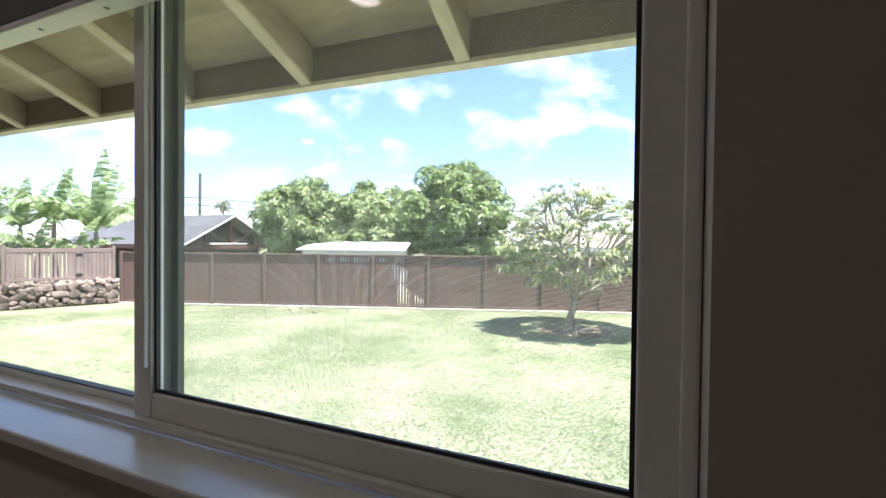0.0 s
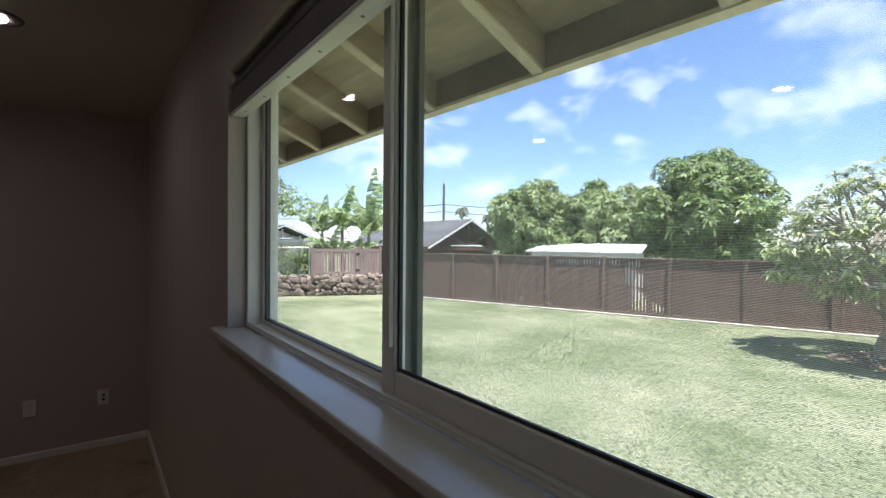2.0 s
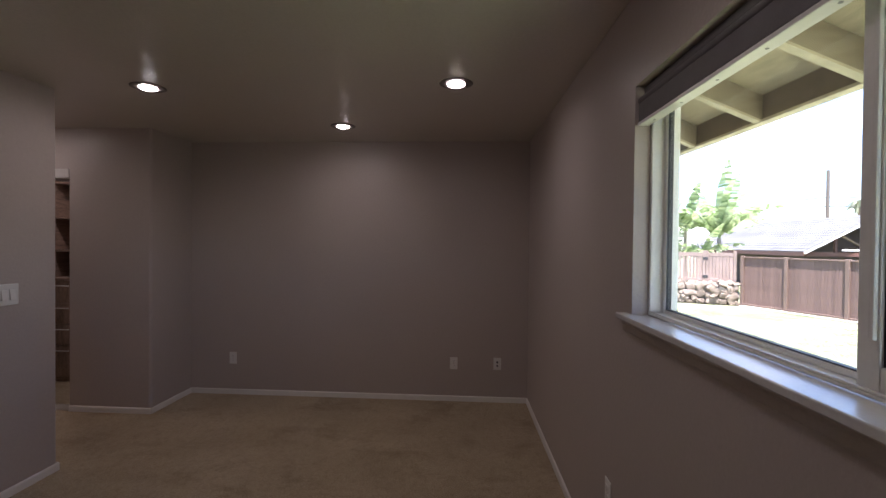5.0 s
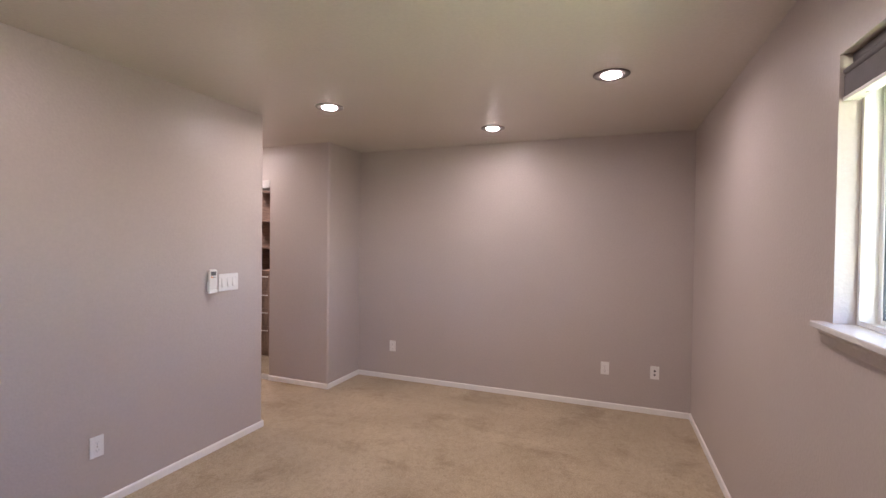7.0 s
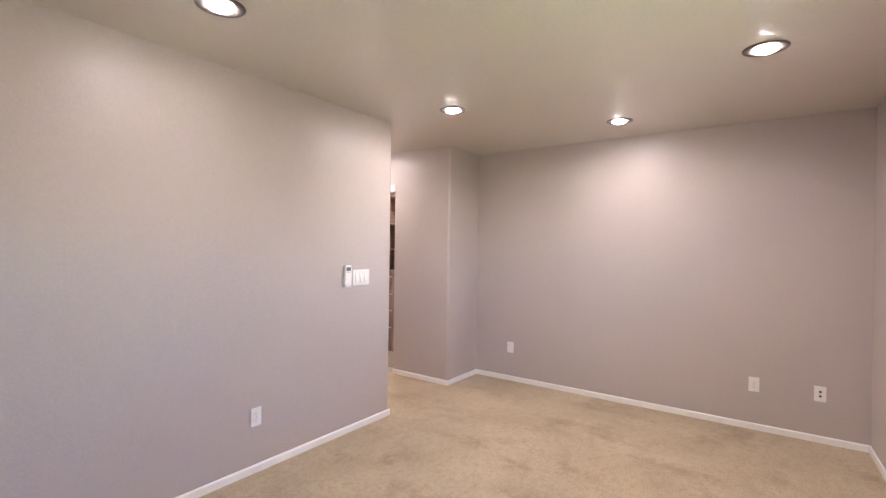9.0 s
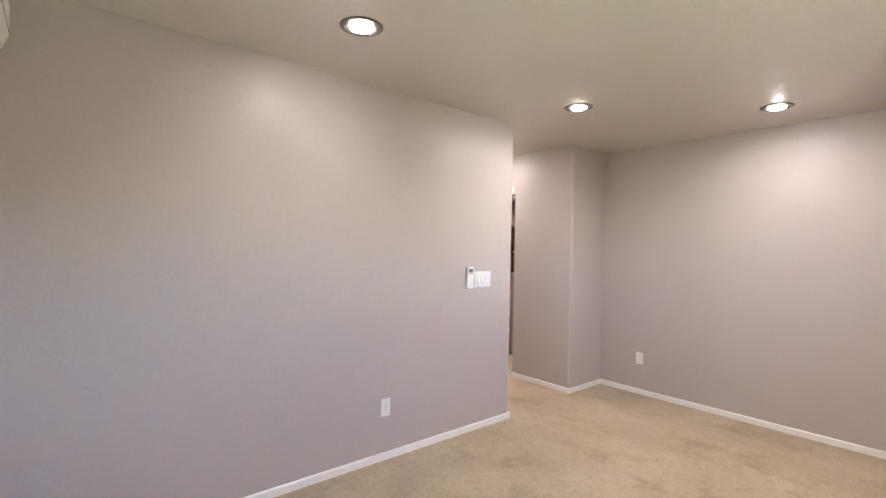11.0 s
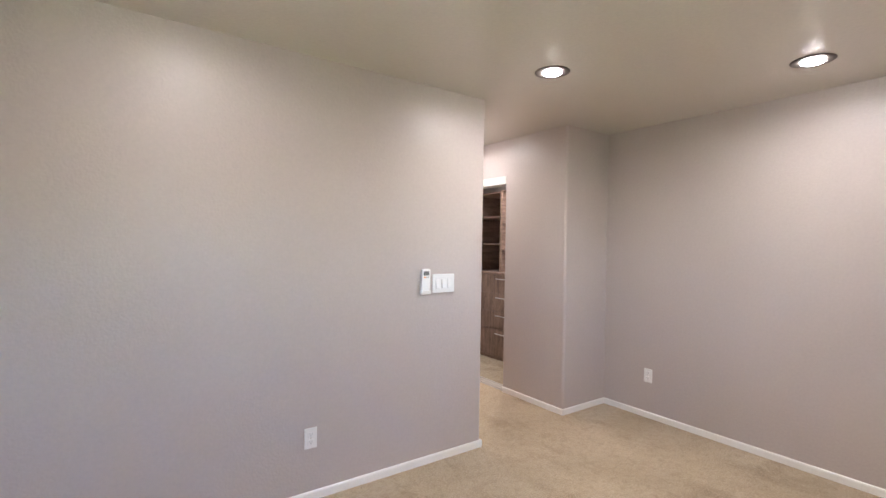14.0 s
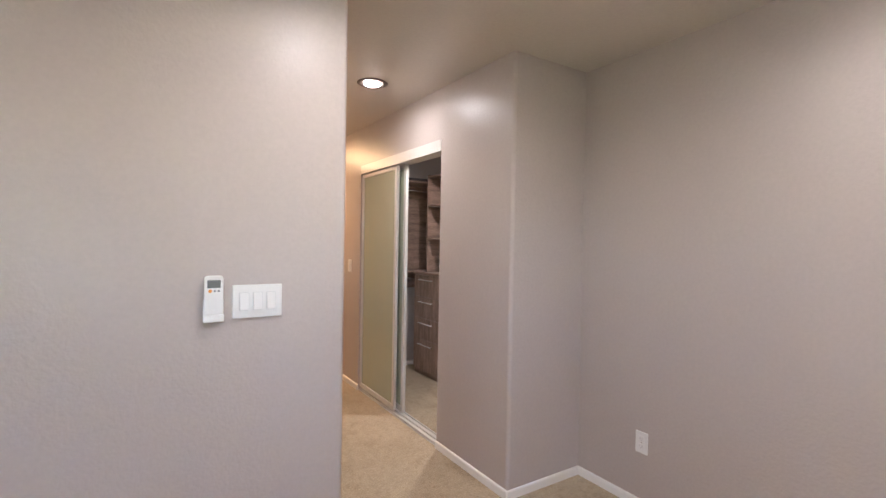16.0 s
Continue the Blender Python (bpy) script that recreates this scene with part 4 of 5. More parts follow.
def lay(x, y, z, w, d, h):
    o = new("stone", random.choice(stone_meshes))
    o.parent, o.location, o.scale = stone_wall, (x, y, z), (w, d, h)
    o.rotation_euler = (random.uniform(-0.2, 0.2), random.uniform(-0.8, 0.8), random.uniform(-0.3, 0.3))


x = 0.0
while x < SLEN:
    w = random.uniform(0.14, 0.40)
    z = 0.0
    while z < SH - 0.05:
        h = min(random.uniform(0.10, 0.30), SH - z)
        n = 2 if w > 0.26 and (h < 0.17 or random.random() < 0.35) else 1
        for q in range(n):
            lay(x + w * (q + 0.5) / n + random.uniform(-0.04, 0.04), random.uniform(-0.06, -0.03), z + h / 2 + random.uniform(-0.02, 0.02), w / n * 1.22, random.uniform(0.18, 0.28), h * 1.2)
        z += h
    x += w
for k in range(int(SLEN / 0.3)):
    lay(k * 0.3 + 0.15, -0.2, SH - 0.05, 0.36, 0.34, random.uniform(0.12, 0.2))

PK = thing("picket_fence", "taupe picket fence panel with a hinged gate on the stone wall", "fence", at=SM @ Matrix.Translation((0, -0.24, SH - 0.01)))


def pickets(x0, x1, n, gap, h=1.02):
    for x in (x0, x1):
        part("post", boxed((x - 0.045, -0.045, 0), (x + 0.045, 0.045, h + 0.10), 0.005, 1), GATE_WOOD, PK)
    part("rail", boxed((x0 + 0.046, -0.02, 0.06), (x1 - 0.046, 0.02, 0.16), 0.003, 1), GATE_WOOD, PK)
    part("rail", boxed((x0 + 0.046, -0.02, h - 0.10), (x1 - 0.046, 0.02, h + 0.03), 0.003, 1), GATE_WOOD, PK)
    for k in range(n):
        a = x0 + 0.05 + (x1 - x0 - 0.10) * k / n
        w = (x1 - x0 - 0.10) / n
        g = gap if 2 <= k <= n - 5 else 0.006
        part("picket", boxed((a + g / 2, -0.012, 0.161), (a + w - g / 2, 0.012, h - 0.101), 0.002, 1), GATE_WOOD, PK)


pickets(0.10, 0.92, 7, 0.008)
pickets(1.02, 2.70, 15, 0.035)
for z in (0.22, 0.85):
    part("hinge", boxed((0.90, 0.046, z - 0.05), (1.06, 0.054, z + 0.05), 0.004, 1), DARK, PK, "black strap hinge")

chain = thing("chain_link_fence", "galvanised chain-link fence on the stone wall", "fence", at=SM @ Matrix.Translation((2.80, -0.24, SH - 0.02)))
for k in range(4):
    bm = bmesh.new()
    cyl(bm, (k * 1.9, 0, 0), (k * 1.9, 0, 1.12), 0.025, seg=10)
    part("post", bm, GALV, chain)
bm = bmesh.new()
cyl(bm, (0, 0, 1.10), (5.7, 0, 1.10), 0.02, seg=10)
part("top_rail", bm, GALV, chain)
v, f = [], []
for k in range(-16, 84):
    for s in (1, -1):
        x = k * 0.07
        a, b = (x, 0.0), (x + s * 1.08, 1.08)
        if min(a[0], b[0]) < 0 or max(a[0], b[0]) > 5.7:
            continue
        i = len(v)
        v += [(a[0], 0, 0.01), (a[0] + 0.006, 0, 0.01), (b[0] + 0.006, 0, 1.09), (b[0], 0, 1.09)]
        f.append((i, i + 1, i + 2, i + 3))
tagged(raw_mesh("wire_mesh", v, f, GALV, chain), kind="stuff")

# ---- plants ----
EYE0 = Vector((0.08, 0.26, 1.53))


def far(az, el, dist):
    """A place by compass bearing from the window, height angle and distance."""
    a = radians(az)
    return Vector((EYE0.x + dist * math.sin(a), EYE0.y + dist * math.cos(a), EYE0.z + dist * math.tan(radians(el))))


def leaves_in(lobes, n, length, width, rng, droop=0.3):
    """Leaves in the shell of each lobe (centre, radii), as narrow folded blades."""
    v, f = [], []
    for c, r in lobes:
        for i in range(n):
            while True:
                d = Vector((rng.uniform(-1, 1), rng.uniform(-1, 1), rng.uniform(-0.75, 1)))
                if 0.1 < d.length < 1:
                    break
            d.normalize()
            p = c + Vector((d.x * r[0], d.y * r[1], d.z * r[2])) * (0.78 + 0.30 * rng.random())
            nrm = (d + Vector((rng.uniform(-0.55, 0.55), rng.uniform(-0.55, 0.55), rng.uniform(-0.2, 0.8)))).normalized()
            out = Vector((rng.uniform(-1, 1), rng.uniform(-1, 1), rng.uniform(-1, 0.4) - droop))
            out = out - nrm * out.dot(nrm)
            if out.length < 1e-3:
                continue
            out.normalize()
            side = nrm.cross(out)
            l, w = length * rng.uniform(0.6, 1.2), width * rng.uniform(0.7, 1.2)
            k = len(v)
            mid = p + out * l * 0.5
            v += [p, mid + side * w * 0.5, p + out * l, mid - side * w * 0.5]
            f.append((k, k + 1, k + 2, k + 3))
    return v, f


def rosettes_in(lobes, n, length, width, rng, leaves=7, droop=0.35):
    """Tufts of leaves round shoot tips in the shell of each lobe, each leaf folded along its rib."""
    v, f = [], []
    up = Vector((0, 0, 1))
    for c, r in lobes:
        for i in range(n):
            d = Vector((rng.gauss(0, 1), rng.gauss(0, 1), rng.gauss(0.25, 1)))
            if d.length < 0.1:
                continue
            d.normalize()
            if d.z < -0.7:
                continue
            p = c + Vector((d.x * r[0], d.y * r[1], d.z * r[2])) * (0.82 + 0.25 * rng.random())
            axis = (d + up * 0.5 + Vector((rng.uniform(-0.3, 0.3), rng.uniform(-0.3, 0.3), 0))).normalized()
            a1 = axis.orthogonal().normalized()
            a2 = axis.cross(a1)
            t0 = rng.uniform(0, 6.28)
            for j in range(leaves):
                a = t0 + 6.28 * j / leaves + rng.uniform(-0.3, 0.3)
                out = (a1 * math.cos(a) + a2 * math.sin(a) + axis * rng.uniform(0.1, 0.7) - up * droop * rng.uniform(0.3, 1.3)).normalized()
                side = out.cross(axis)
                if side.length < 1e-3:
                    continue
                side.normalize()
                l, w = length * rng.uniform(0.7, 1.25), width * rng.uniform(0.8, 1.2)
                k = len(v)
                mid = p + out * l * 0.5
                v += [p, mid + side * w * 0.5, p + out * l - up * l * 0.18, mid - side * w * 0.5]
                f.append((k, k + 1, k + 2, k + 3))
    return v, f


def limb_mesh(bm, p, q, r0, r1, rng, wob=0.12, seg=4):
    """A tapered, slightly crooked limb."""
    p, q = Vector(p), Vector(q)
    last = p
    for i in range(1, seg + 1):
        t = i / seg
        nxt = p.lerp(q, t)
        if i < seg:
            nxt = nxt + Vector((rng.uniform(-1, 1), rng.uniform(-1, 1), rng.uniform(-0.5, 0.5))) * wob * (q - p).length * 0.4
        ra, rb = r0 + (r1 - r0) * (i - 1) / seg, r0 + (r1 - r0) * t
        cyl(bm, last, nxt + (nxt - last) * 0.02, ra, rb, 8)
        last = nxt


def broad_tree(name, base, centre, size, label, leaf_mat, seed, lobes=26, n=230, leaf=(0.26, 0.075), bark=BARK, trunk_r=0.16, lobe_r=0.21, taper=0.3):
    rng = random.Random(seed)
    tree = thing(name, label, "tree")
    base, centre = Vector(base), Vector(centre)
    bm = bmesh.new()
    fork = base.lerp(centre, 0.55)
    limb_mesh(bm, base, fork, trunk_r, trunk_r * 0.6, rng, 0.08)
    ls = []
    for k in range(lobes):
        d = Vector((rng.gauss(0, 1), rng.gauss(0, 1), rng.gauss(0.1, 1))).normalized()
        d = d * rng.uniform(0.62, 0.95) if k % 4 else d * rng.uniform(0.15, 0.55)
        slim = 1 - taper * max(0.0, d.z)
        c = centre + Vector((d.x * size[0] * slim, d.y * size[1] * slim, d.z * size[2]))
        r = lobe_r * rng.uniform(0.65, 1.35) * (1.0 if k % 4 else 1.6)
        m = (size[0] + size[1] + size[2]) / 3
        ls.append((c, (r * m, r * m, r * m * 0.9)))
        if k % 3 == 0:
            limb_mesh(bm, fork, c, trunk_r * 0.4, 0.02, rng, 0.12)
    part("trunk", bm, bark, tree)
    v, f = rosettes_in(ls, n, leaf[0], leaf[1], rng)
    raw_mesh("crown", v, f, leaf_mat, tree)
    return tree


def ground_at(p):
    return Vector((p.x, p.y, GZ))


c = far(-41.8, 1.9, 21.5)
broad_tree("mango_tree", ground_at(c), c, (2.6, 2.5, 1.95), "leafy green mango tree behind the fence", MANGO_PALE, 11, 64, 42, (0.27, 0.085), taper=0.1)
c = far(-34.3, 1.9, 22.5)
broad_tree("mango_tree", ground_at(c), c, (3.2, 2.5, 2.05), "leafy green mango tree behind the fence", MANGO_PALE, 12, 70, 42, (0.27, 0.085), taper=0.1)
c = far(-24.6, 2.7, 20.5)
broad_tree("mango_tree", ground_at(c), c, (2.75, 2.5, 2.75), "tall dense dark green mango tree", MANGO_LEAF, 13, 96, 46, (0.28, 0.095), lobe_r=0.19, taper=0.42)
c = far(5.2, 8.6, 21)
broad_tree("mango_tree", ground_at(c), c, (1.9, 1.9, 3.0), "tall mango tree at the garden corner", MANGO_LEAF, 14, 80, 42, (0.28, 0.095), lobe_r=0.19)
c = far(-0.2, 4.0, 34)
broad_tree("monkeypod_tree", ground_at(c), c, (2.6, 2.2, 1.2), "distant grey-green spreading tree", DARK_LEAF, 15, 30, 30, (0.22, 0.08), BARK, 0.2)
c = far(-82, 4, 40)
broad_tree("garden_tree", ground_at(c), c, (5, 4, 3), "distant green tree beyond the house", MANGO_LEAF, 16, 26, 26, (0.4, 0.12))

# plumeria on the lawn
PB = Vector((-1.90, 11.42, GZ))
rng = random.Random(21)
plum = thing("plumeria_tree", "spreading plumeria tree with white flowers on the lawn", "tree")
bm = bmesh.new()
limb_mesh(bm, PB - Vector((0, 0, 0.02)), PB + Vector((0.08, 0, 0.80)), 0.10, 0.075, rng, 0.2)
tips = []
fork = PB + Vector((0.08, 0, 0.77))
PC = PB + Vector((0.20, -0.05, 2.12))
PR = Vector((1.92, 1.75, 1.42))
mains = []
for k in range(9):
    a = 2 * math.pi * k / 9 + rng.uniform(-0.2, 0.2)
    e = PC + Vector((math.cos(a) * PR.x * 0.45, math.sin(a) * PR.y * 0.45, rng.uniform(-0.75, 0.25)))
    limb_mesh(bm, fork + Vector((0, 0, rng.uniform(-0.08, 0.05))), e, 0.05, 0.032, rng, 0.14, 4)
    mains.append(e)
e = PC + Vector((0, 0, 0.45))
limb_mesh(bm, fork, e, 0.05, 0.03, rng, 0.1, 4)
mains.append(e)
for k in range(430):
    while True:
        d = Vector((rng.uniform(-1, 1), rng.uniform(-1, 1), rng.uniform(-0.45, 1)))
        if 0.4 < d.length < 1:
            break
    s = (0.80 + 0.24 * rng.random()) / d.length ** 0.75
    d = d * s
    q = PC + Vector((d.x * PR.x, d.y * PR.y, d.z * PR.z)) + Vector((0, 0, -0.25 * (d.x * d.x + d.y * d.y)))
    m = min(mains, key=lambda w: (w - q).length)
    if k % 3 == 0:
        limb_mesh(bm, m, q, 0.022, 0.014, rng, 0.10, 3)
    tips.append((q, (q - m).normalized()))
part("trunk", bm, PALE_BARK, plum, "pale grey crooked trunk and branches")
v, f, fv, ff = [], [], [], []
for q, d in tips:
    for i in range(15):
        a = 6.28 * i / 15 + rng.uniform(-0.25, 0.25)
        u = (Vector((math.cos(a), math.sin(a), rng.uniform(-0.45, 0.3))) + d * 0.45).normalized()
        s = u.cross(Vector((0, 0, 1))).normalized()
        l, w = rng.uniform(0.15, 0.27), rng.uniform(0.042, 0.062)
        p = q + Vector((rng.uniform(-0.03, 0.03), rng.uniform(-0.03, 0.03), rng.uniform(-0.06, 0.03)))
        k = len(v)
        v += [p, p + u * l * 0.55 + s * w * 0.5 + Vector((0, 0, 0.02)), p + u * l - Vector((0, 0, 0.05)), p + u * l * 0.55 - s * w * 0.5 + Vector((0, 0, 0.02))]
        f.append((k, k + 1, k + 2, k + 3))
    if rng.random() < (0.5 if q.z > PC.z else 0.22):
        for i in range(9):
            c = q + Vector((rng.uniform(-0.09, 0.09), rng.uniform(-0.09, 0.09), rng.uniform(0.02, 0.13)))
            for j in range(5):
                a = 2 * math.pi * j / 5 + i
                e1 = Vector((math.cos(a), math.sin(a), 0.35)) * 0.06
                e2 = Vector((math.cos(a + 0.9), math.sin(a + 0.9), 0.35)) * 0.042
                k = len(fv)
                fv += [c, c + e2, c + e1]
                ff.append((k, k + 1, k + 2))
raw_mesh("crown", v, f, PLUM_LEAF, plum)
raw_mesh("flowers", fv, ff, PETAL, plum, "clusters of white flowers")
bm = bmesh.new()
lathe(bm, [(0.0, 0.05), (0.35, 0.045), (0.62, 0.03), (0.74, 0.0), (0.74, -0.02)], 28)
for vtx in bm.verts:
    vtx.co.x *= 1.15
    vtx.co.z += 0.015 * noise.noise(vtx.co * 6)
tagged(part("mulch_bed", bm, MULCH), "round bed of brown mulch and fallen flowers", "flower bed").matrix_world = Matrix.Translation((PB.x + 0.12, PB.y - 0.15, GZ + 0.015))
v, f = [], []
for i in range(260):
    a, r = rng.uniform(0, 6.28), 1.0 * rng.random() ** 0.6
    x, y = PB.x + 0.12 + 1.2 * r * math.cos(a), PB.y - 0.2 + r * math.sin(a) * 0.9
    k, b, s = len(v), rng.uniform(0, 6.28), rng.uniform(0.02, 0.05)
    v += [(x, y, GZ + 0.07), (x + s * math.cos(b), y + s * math.sin(b), GZ + 0.085), (x + s * math.cos(b + 1.6), y + s * math.sin(b + 1.6), GZ + 0.075)]
    f.append((k, k + 1, k + 2))
tagged(raw_mesh("fallen_flowers", v, f, PETAL), "fallen white petals under the tree", "petals", kind="stuff")


# banana plants behind the gate
def banana(base, height, seed, leaves=9, size=1.0):
    rng = random.Random(seed)
    t = thing("banana_plant", "banana plant with broad torn green leaves", "banana plant")
    bm = bmesh.new()
    top = base + Vector((0, 0, height))
    limb_mesh(bm, base, top, 0.13, 0.07, rng, 0.03)
    part("stem", bm, PALE_BARK, t, "pale green-brown stem")
    for i in range(leaves):
        a = 2.6 * i + rng.uniform(-0.3, 0.3)
        upright = i % 4 == 0
        rise = rng.uniform(1.05, 1.4) if upright else rng.uniform(0.6, 1.1)
        bend = rng.uniform(0.3, 0.8) if upright else rng.uniform(0.9, 1.7)
        l, w = rng.uniform(1.9, 2.6) * size, rng.uniform(0.20, 0.30) * size
        hd = Vector((math.cos(a), math.sin(a), 0))
        s = Vector((-math.sin(a), math.cos(a), 0))
        steps = 26
        pts = [top.copy()]
        for k in range(steps):
            e = rise - bend * (k / steps) ** 1.3
            pts.append(pts[-1] + (hd * math.cos(e) + Vector((0, 0, math.sin(e)))) * (l / steps))
        hang = 0.3 if upright else 0.8
        v, f = [], []
        for sg in (1, -1):
            sweep, drop = rng.uniform(0.6, 1.0), rng.uniform(0.3, 0.8)
            for k in range(3, steps):
                if rng.random() < 0.28:
                    sweep, drop = rng.uniform(0.3, 1.5), rng.uniform(0.1, 1.5)
                if rng.random() < 0.04:
                    continue
                u0 = k / steps
                w0 = w * math.sin(math.pi * min(1, u0 * 0.95 + 0.05)) ** 0.6 * rng.uniform(0.85, 1.05)
                p0, p1 = pts[k], pts[k].lerp(pts[k + 1], rng.uniform(0.8, 1.0))
                tip = Vector((0, 0, -w0 * drop * hang)) + (p1 - p0).normalized() * w0 * 0.35 * sweep
                j = len(v)
                v += [p0, p1, p1 + s * sg * w0 + tip, p0 + s * sg * w0 + tip]
                f.append((j, j + 1, j + 2, j + 3))
        for k in range(steps):
            j = len(v)
            r = 0.020 * (1 - k / (steps + 2))
            v += [pts[k] + s * r, pts[k + 1] + s * r, pts[k + 1] - s * r, pts[k] - s * r]
            f.append((j, j + 1, j + 2, j + 3))
        raw_mesh("leaf", v, f, BANANA_LEAF, t)


for az, d, h, sd, n, size in ((-63.2, 20.5, 2.3, 1, 14, 1.3), (-66.4, 21.5, 2.6, 2, 11, 1.0), (-68.8, 21.8, 2.4, 4, 10, 1.0), (-64.8, 19.9, 1.5, 6, 8, 0.75), (-67.6, 20.0, 1.5, 8, 8, 0.7)):
    banana(ground_at(far(az, 0, d)), h, sd, n, size)

# papaya-like tree and shrubs behind the chain-link
pb = ground_at(far(-74.2, 0, 22))
rng = random.Random(5)
pap = thing("papaya_tree", "slender tree with a feathery green top", "tree")
bm = bmesh.new()
limb_mesh(bm, pb, pb + Vector((0.1, 0, 3.9)), 0.10, 0.06, rng, 0.03)
lobes = []
for i in range(16):
    a = rng.uniform(0, 6.28)
    e = pb + Vector((0.1, 0, 3.9)) + Vector((math.cos(a) * rng.uniform(0.6, 1.5), math.sin(a) * rng.uniform(0.6, 1.5), rng.uniform(-0.5, 0.9)))
    limb_mesh(bm, pb + Vector((0.1, 0, 3.85)), e, 0.02, 0.01, rng, 0.1, 3)
    lobes.append((e, (0.42, 0.42, 0.22)))
part("trunk", bm, PALE_BARK, pap)
v, f = leaves_in(lobes, 70, 0.30, 0.07, rng)
raw_mesh("crown", v, f, MANGO_PALE, pap)


def shrub(centre, size, seed, mat, label):
    rng = random.Random(seed)
    s = thing("shrub", label, "shrub")
    bm = bmesh.new()
    b = ground_at(centre)
    for k in range(5):
        limb_mesh(bm, b, centre + Vector((rng.uniform(-0.5, 0.5) * size[0], rng.uniform(-0.5, 0.5) * size[1], 0)), 0.03, 0.01, rng)
    part("stems", bm, BARK, s)
    ls = [(centre + Vector((rng.uniform(-0.7, 0.7) * size[0], rng.uniform(-0.7, 0.7) * size[1], rng.uniform(-0.6, 0.6) * size[2])), (size[0] * 0.42, size[1] * 0.42, size[2] * 0.42)) for k in range(14)]
    v, f = leaves_in(ls, 120, 0.16, 0.06, rng)
    raw_mesh("foliage", v, f, mat, s)


for az, d, z, sd in ((-73.2, 20.8, 0.75, 31), (-76.5, 20.5, 0.7, 32), (-70.6, 21.2, 0.6, 33), (-80, 20, 0.8, 34)):
    p = far(az, 0, d)
    shrub(Vector((p.x, p.y, z)), (1.0, 0.9, 0.75), sd, HEDGE_LEAF, "leafy green shrub behind the chain-link fence")
for az, d, z, sd in ((3.2, 14.6, 0.55, 41), (4.6, 13.4, 0.5, 42), (1.9, 16.4, 1.0, 43)):
    p = far(az, 0, d)
    shrub(Vector((p.x, p.y, z)), (0.7, 0.7, 0.85), sd, DARK_LEAF, "overgrown grey-green shrub by the corner fence")

# ---- neighbours' houses ----


def roof_slab(bm, a, b, c, d, t=0.12):
    """A sloped slab through four corners, t thick."""
    p = [Vector(x) for x in (a, b, c, d)]
    n = (p[1] - p[0]).cross(p[3] - p[0]).normalized()
    if n.z < 0:
        n = -n
    hi = [bm.verts.new(x) for x in p]
    lo = [bm.verts.new(x - n * t) for x in p]
    bm.faces.new(hi), bm.faces.new(lo[::-1])
    for i in range(4):
        j = (i + 1) % 4
        bm.faces.new((hi[i], lo[i], lo[j], hi[j]))


def gable_house(name, label, at, length, half, eave, ridge, wall_mat, roof_mat, trim_mat, rows=14):
    """A gabled house; its ridge runs along local x, with the near gable at x = 0."""
    h = thing(name, label, "house", at=at)
    bm = bmesh.new()
    box(bm, (-length + 0.6, -half + 0.7, 0), (-0.9, half - 0.7, eave - 0.05))
    g = [(-half + 0.7, eave - 0.05), (half - 0.7, eave - 0.05), (0, ridge - 0.35)]
    for x in (-0.92, -length + 0.62):
        vs = [bm.verts.new((x, y, z)) for y, z in g]
        vs2 = [bm.verts.new((x - 0.1, y, z)) for y, z in g]
        bm.faces.new(vs), bm.faces.new(vs2[::-1])
        for i in range(3):
            j = (i + 1) % 3
            bm.faces.new((vs[i], vs[j], vs2[j], vs2[i]))
    part("wall", bm, wall_mat, h)
    for s in (-1, 1):
        bm = bmesh.new()
        roof_slab(bm, (0, s * half, eave - 0.12), (0, 0, ridge), (-length, 0, ridge), (-length, s * half, eave - 0.12))
        r = part("roof", bm, roof_mat, h)
        for k in range(rows):
            u0, u1 = k / rows, (k + 1) / rows
            bm = bmesh.new()
            y0, y1 = s * half * (1 - u0), s * half * (1 - u1)
            z0, z1 = eave - 0.12 + (ridge - eave + 0.12) * u0, eave - 0.12 + (ridge - eave + 0.12) * u1
            roof_slab(bm, (0.01, y0, z0 + 0.022), (0.01, y1, z1 + 0.008), (-length - 0.01, y1, z1 + 0.008), (-length - 0.01, y0, z0 + 0.022), 0.006)
            part("shingle_course", bm, roof_mat, r)
        bm = bmesh.new()
        roof_slab(bm, (0.05, s * half, eave - 0.15), (0.05, 0, ridge - 0.02), (0.012, 0, ridge - 0.02), (0.012, s * half, eave - 0.15), 0.09)
        part("rake_board", bm, PALE_WALL, h, "pale rake board")
        part("fascia", boxed((-length, s * half - 0.03, eave - 0.32), (0.01, s * half + 0.03, eave - 0.14)), trim_mat, h)
    for k, y in enumerate((-half * 0.5, 0, half * 0.5)):
        part("gable_strut", boxed((-0.35, y - 0.05, eave - 0.3), (-0.25, y + 0.05, ridge - 0.3 - abs(y) / half * (ridge - eave))), trim_mat, h)
    for sg in (-1, 1):
        bm = bmesh.new()
        cyl(bm, (-0.30, sg * 0.05, eave - 0.1), (-0.30, sg * half * 0.45, eave + (ridge - eave) * 0.42), 0.05, seg=6)
        part("gable_brace", bm, BARK, h, "weathered diagonal brace")
    part("light_bar", boxed((-0.16, -half * 0.45, eave - 0.08), (-0.10, half * 0.3, eave - 0.01), 0.01, 1), WHITE_METAL, h, "white tube under the gable")
    part("gable_beam", boxed((-0.36, -half + 0.3, eave - 0.32), (-0.24, half - 0.3, eave - 0.14)), trim_mat, h)
    return h


apex = Vector((EYE0.x - 20.8, EYE0.y + 17.2, GZ))
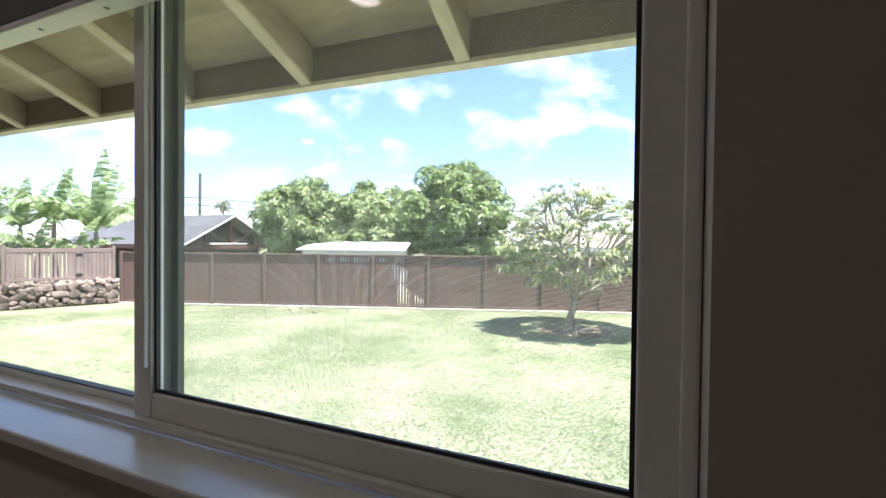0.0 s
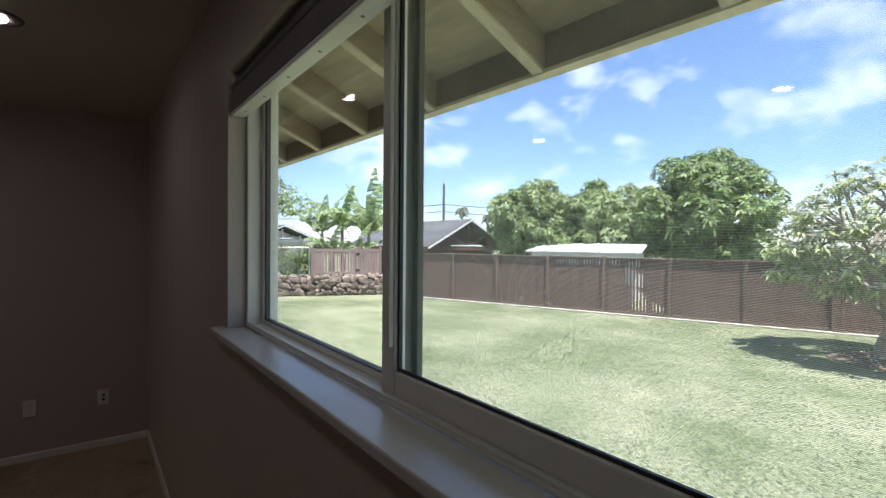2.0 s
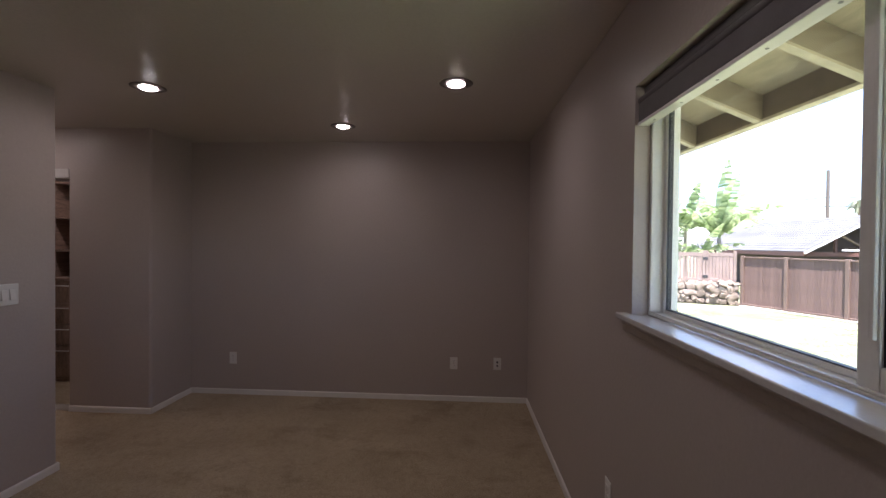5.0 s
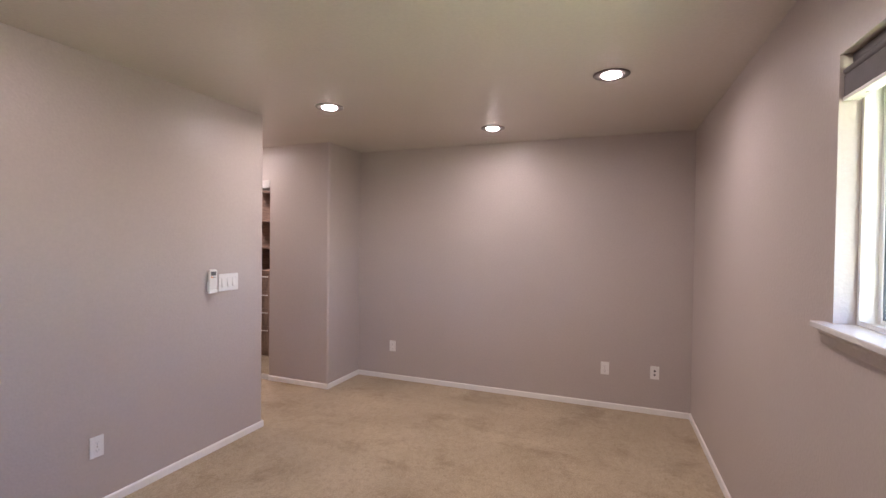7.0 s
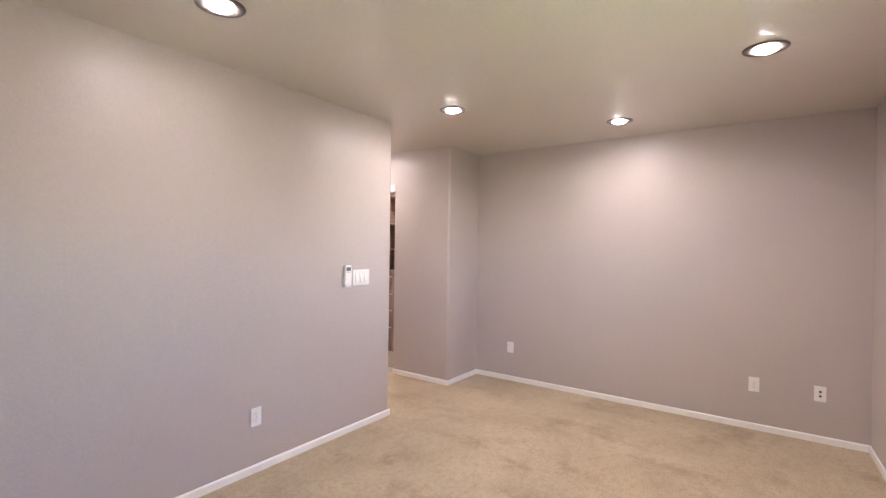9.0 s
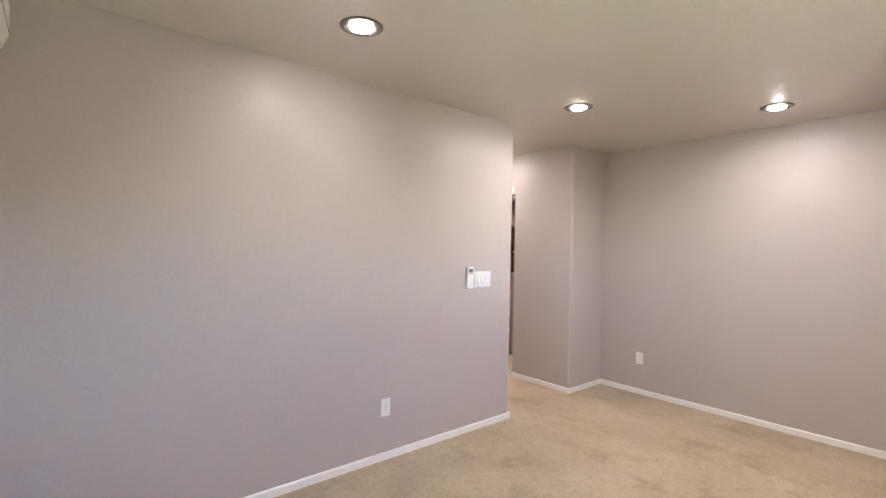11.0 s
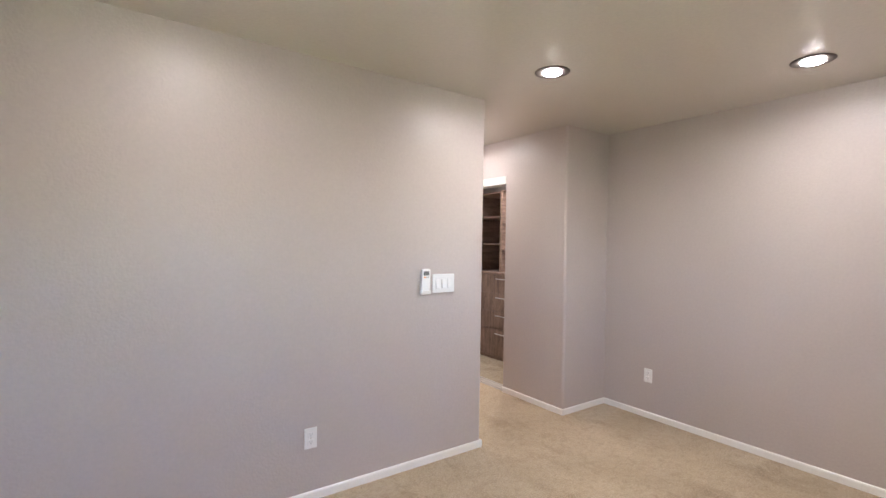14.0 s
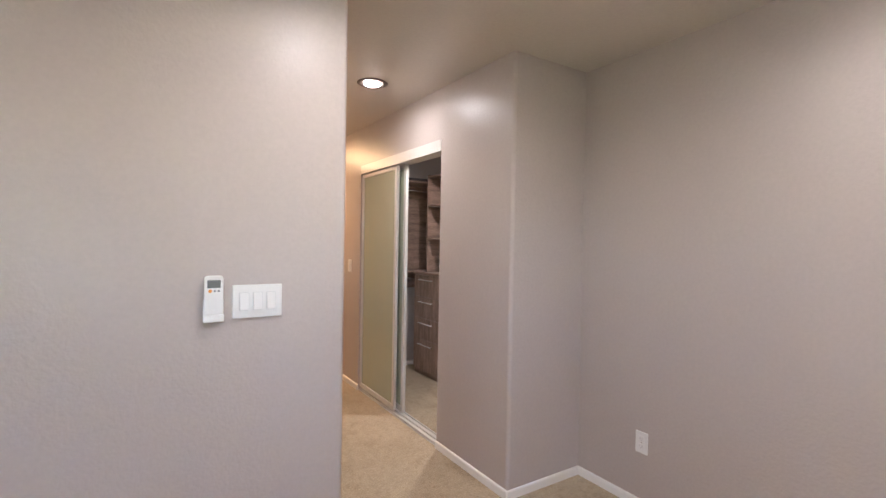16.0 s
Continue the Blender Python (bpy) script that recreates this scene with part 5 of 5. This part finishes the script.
gable_house("neighbour_house", "neighbour's house with grey shingle gable roof", Matrix.Translation(apex), 10.5, 3.1, 1.27 - GZ + 0.1, 2.9 - GZ, HOUSE_WALL, SHINGLE, HOUSE_TRIM)

shed = thing("neighbour_shed", "low shed with a white sheet roof behind the fence", "shed", at=Matrix.Translation(ground_at(far(-36.5, 0, 18.6))) @ pose(0, 0, 0, 0, 0, FROT))
part("wall", boxed((-1.9, -0.9, 0), (1.9, 0.9, 1.75)), PALE_WALL, shed)
bm = bmesh.new()
roof_slab(bm, (-2.1, -1.1, 1.76), (2.1, -1.1, 1.76), (2.0, 1.1, 2.05), (-2.0, 1.1, 2.05), 0.05)
rf = part("roof", bm, WHITE_METAL, shed)
for k in range(14):
    x = -1.9 + k * 0.29
    bm = bmesh.new()
    roof_slab(bm, (x, -1.1, 1.785), (x + 0.03, -1.1, 1.785), (x + 0.03, 1.1, 2.075), (x, 1.1, 2.075), 0.02)
    part("rib", bm, WHITE_METAL, rf)
p = ground_at(far(0.6, 0, 27))
gable_house("tan_house", "neighbour's house with tan shingle roof", Matrix.Translation(p) @ pose(0, 0, 0, 0, 0, 0), 5, 3.2, 2.0, 2.75, PALE_WALL, TAN_ROOF, PALE_WALL, 8)
p = ground_at(far(-73, 0, 34))
gable_house("pale_house", "pale neighbour's house beyond the shrubs", Matrix.Translation(p) @ pose(0, 0, 0, 0, 0, 20), 9, 3.0, 2.3, 3.2, PALE_WALL, SHINGLE, PALE_WALL, 8)

# ---- utility poles and cables ----


def pole(az, dist, top_el, label):
    b = ground_at(far(az, 0, dist))
    top = far(az, top_el, dist)
    p = thing("utility_pole", label, "utility pole")
    bm = bmesh.new()
    cyl(bm, b, top, dist * 0.0031, dist * 0.0026, 10)
    part("shaft", bm, POLE, p)


def cable(a, b, sag, r):
    bm = bmesh.new()
    pts = [a.lerp(b, k / 12) - Vector((0, 0, sag * 4 * (k / 12) * (1 - k / 12))) for k in range(13)]
    for p, q in zip(pts, pts[1:]):
        cyl(bm, p, q, r, seg=6)
    tagged(part("cable", bm, WIRE), "black overhead utility cable", "cable", "overhead cables")


pole(-53.9, 46, 7.25, "tall dark wooden utility pole behind the roof")
pole(-1.7, 40, 8.4, "tall dark wooden utility pole behind the garden")
for dz in (0.0, -0.7):
    w1 = far(-53.9, 4.7, 46) + Vector((0, 0, dz))
    cable(far(-84, 3.2, 60) + Vector((0, 0, dz)), w1, 0.5, 0.035)
    cable(w1, far(-1.7, 4.4, 40) + Vector((0, 0, dz)), 0.9, 0.03)


def palm(az, el, dist, seed):
    rng = random.Random(seed)
    top = far(az, el, dist)
    t = thing("palm_tree", "distant tall coconut palm", "palm tree", "distant palms")
    bm = bmesh.new()
    limb_mesh(bm, ground_at(top), top, 0.2, 0.14, rng, 0.02)
    part("trunk", bm, BARK, t)
    v, f = [], []
    for i in range(15):
        a = 2 * math.pi * i / 15
        rise = rng.uniform(-0.2, 0.9)
        hd, s = Vector((math.cos(a), math.sin(a), 0)), Vector((-math.sin(a), math.cos(a), 0))
        l = rng.uniform(1.0, 1.35)
        pts = [top + hd * l * u + Vector((0, 0, l * (rise * u - 1.0 * u * u))) for u in (0, 0.25, 0.5, 0.75, 1.0)]
        for p, q in zip(pts, pts[1:]):
            for sg in (1, -1):
                k = len(v)
                v += [p, q, q + s * sg * 0.16 - Vector((0, 0, 0.16)), p + s * sg * 0.2 - Vector((0, 0, 0.16))]
                f.append((k, k + 1, k + 2, k + 3))
    raw_mesh("crown", v, f, DARK_LEAF, t)


palm(-51.6, 4.3, 70, 1)
palm(-48.4, 3.3, 78, 2)

# ---- low distant woods ----
rng = random.Random(77)
v, f = [], []
for k in range(170):
    az = -96 + 118 * k / 170 + rng.uniform(-0.4, 0.4)
    c = far(az, rng.uniform(-1.3, -0.35), rng.uniform(66, 84))
    vv, fv2 = leaves_in([(c, (1.5, 1.5, rng.uniform(0.7, 1.5)))], 46, 0.75, 0.42, rng)
    o = len(v)
    v += vv
    f += [tuple(i + o for i in q) for q in fv2]
tagged(raw_mesh("distant_woods", v, f, DARK_LEAF), "low distant green treeline", "woods", kind="stuff")
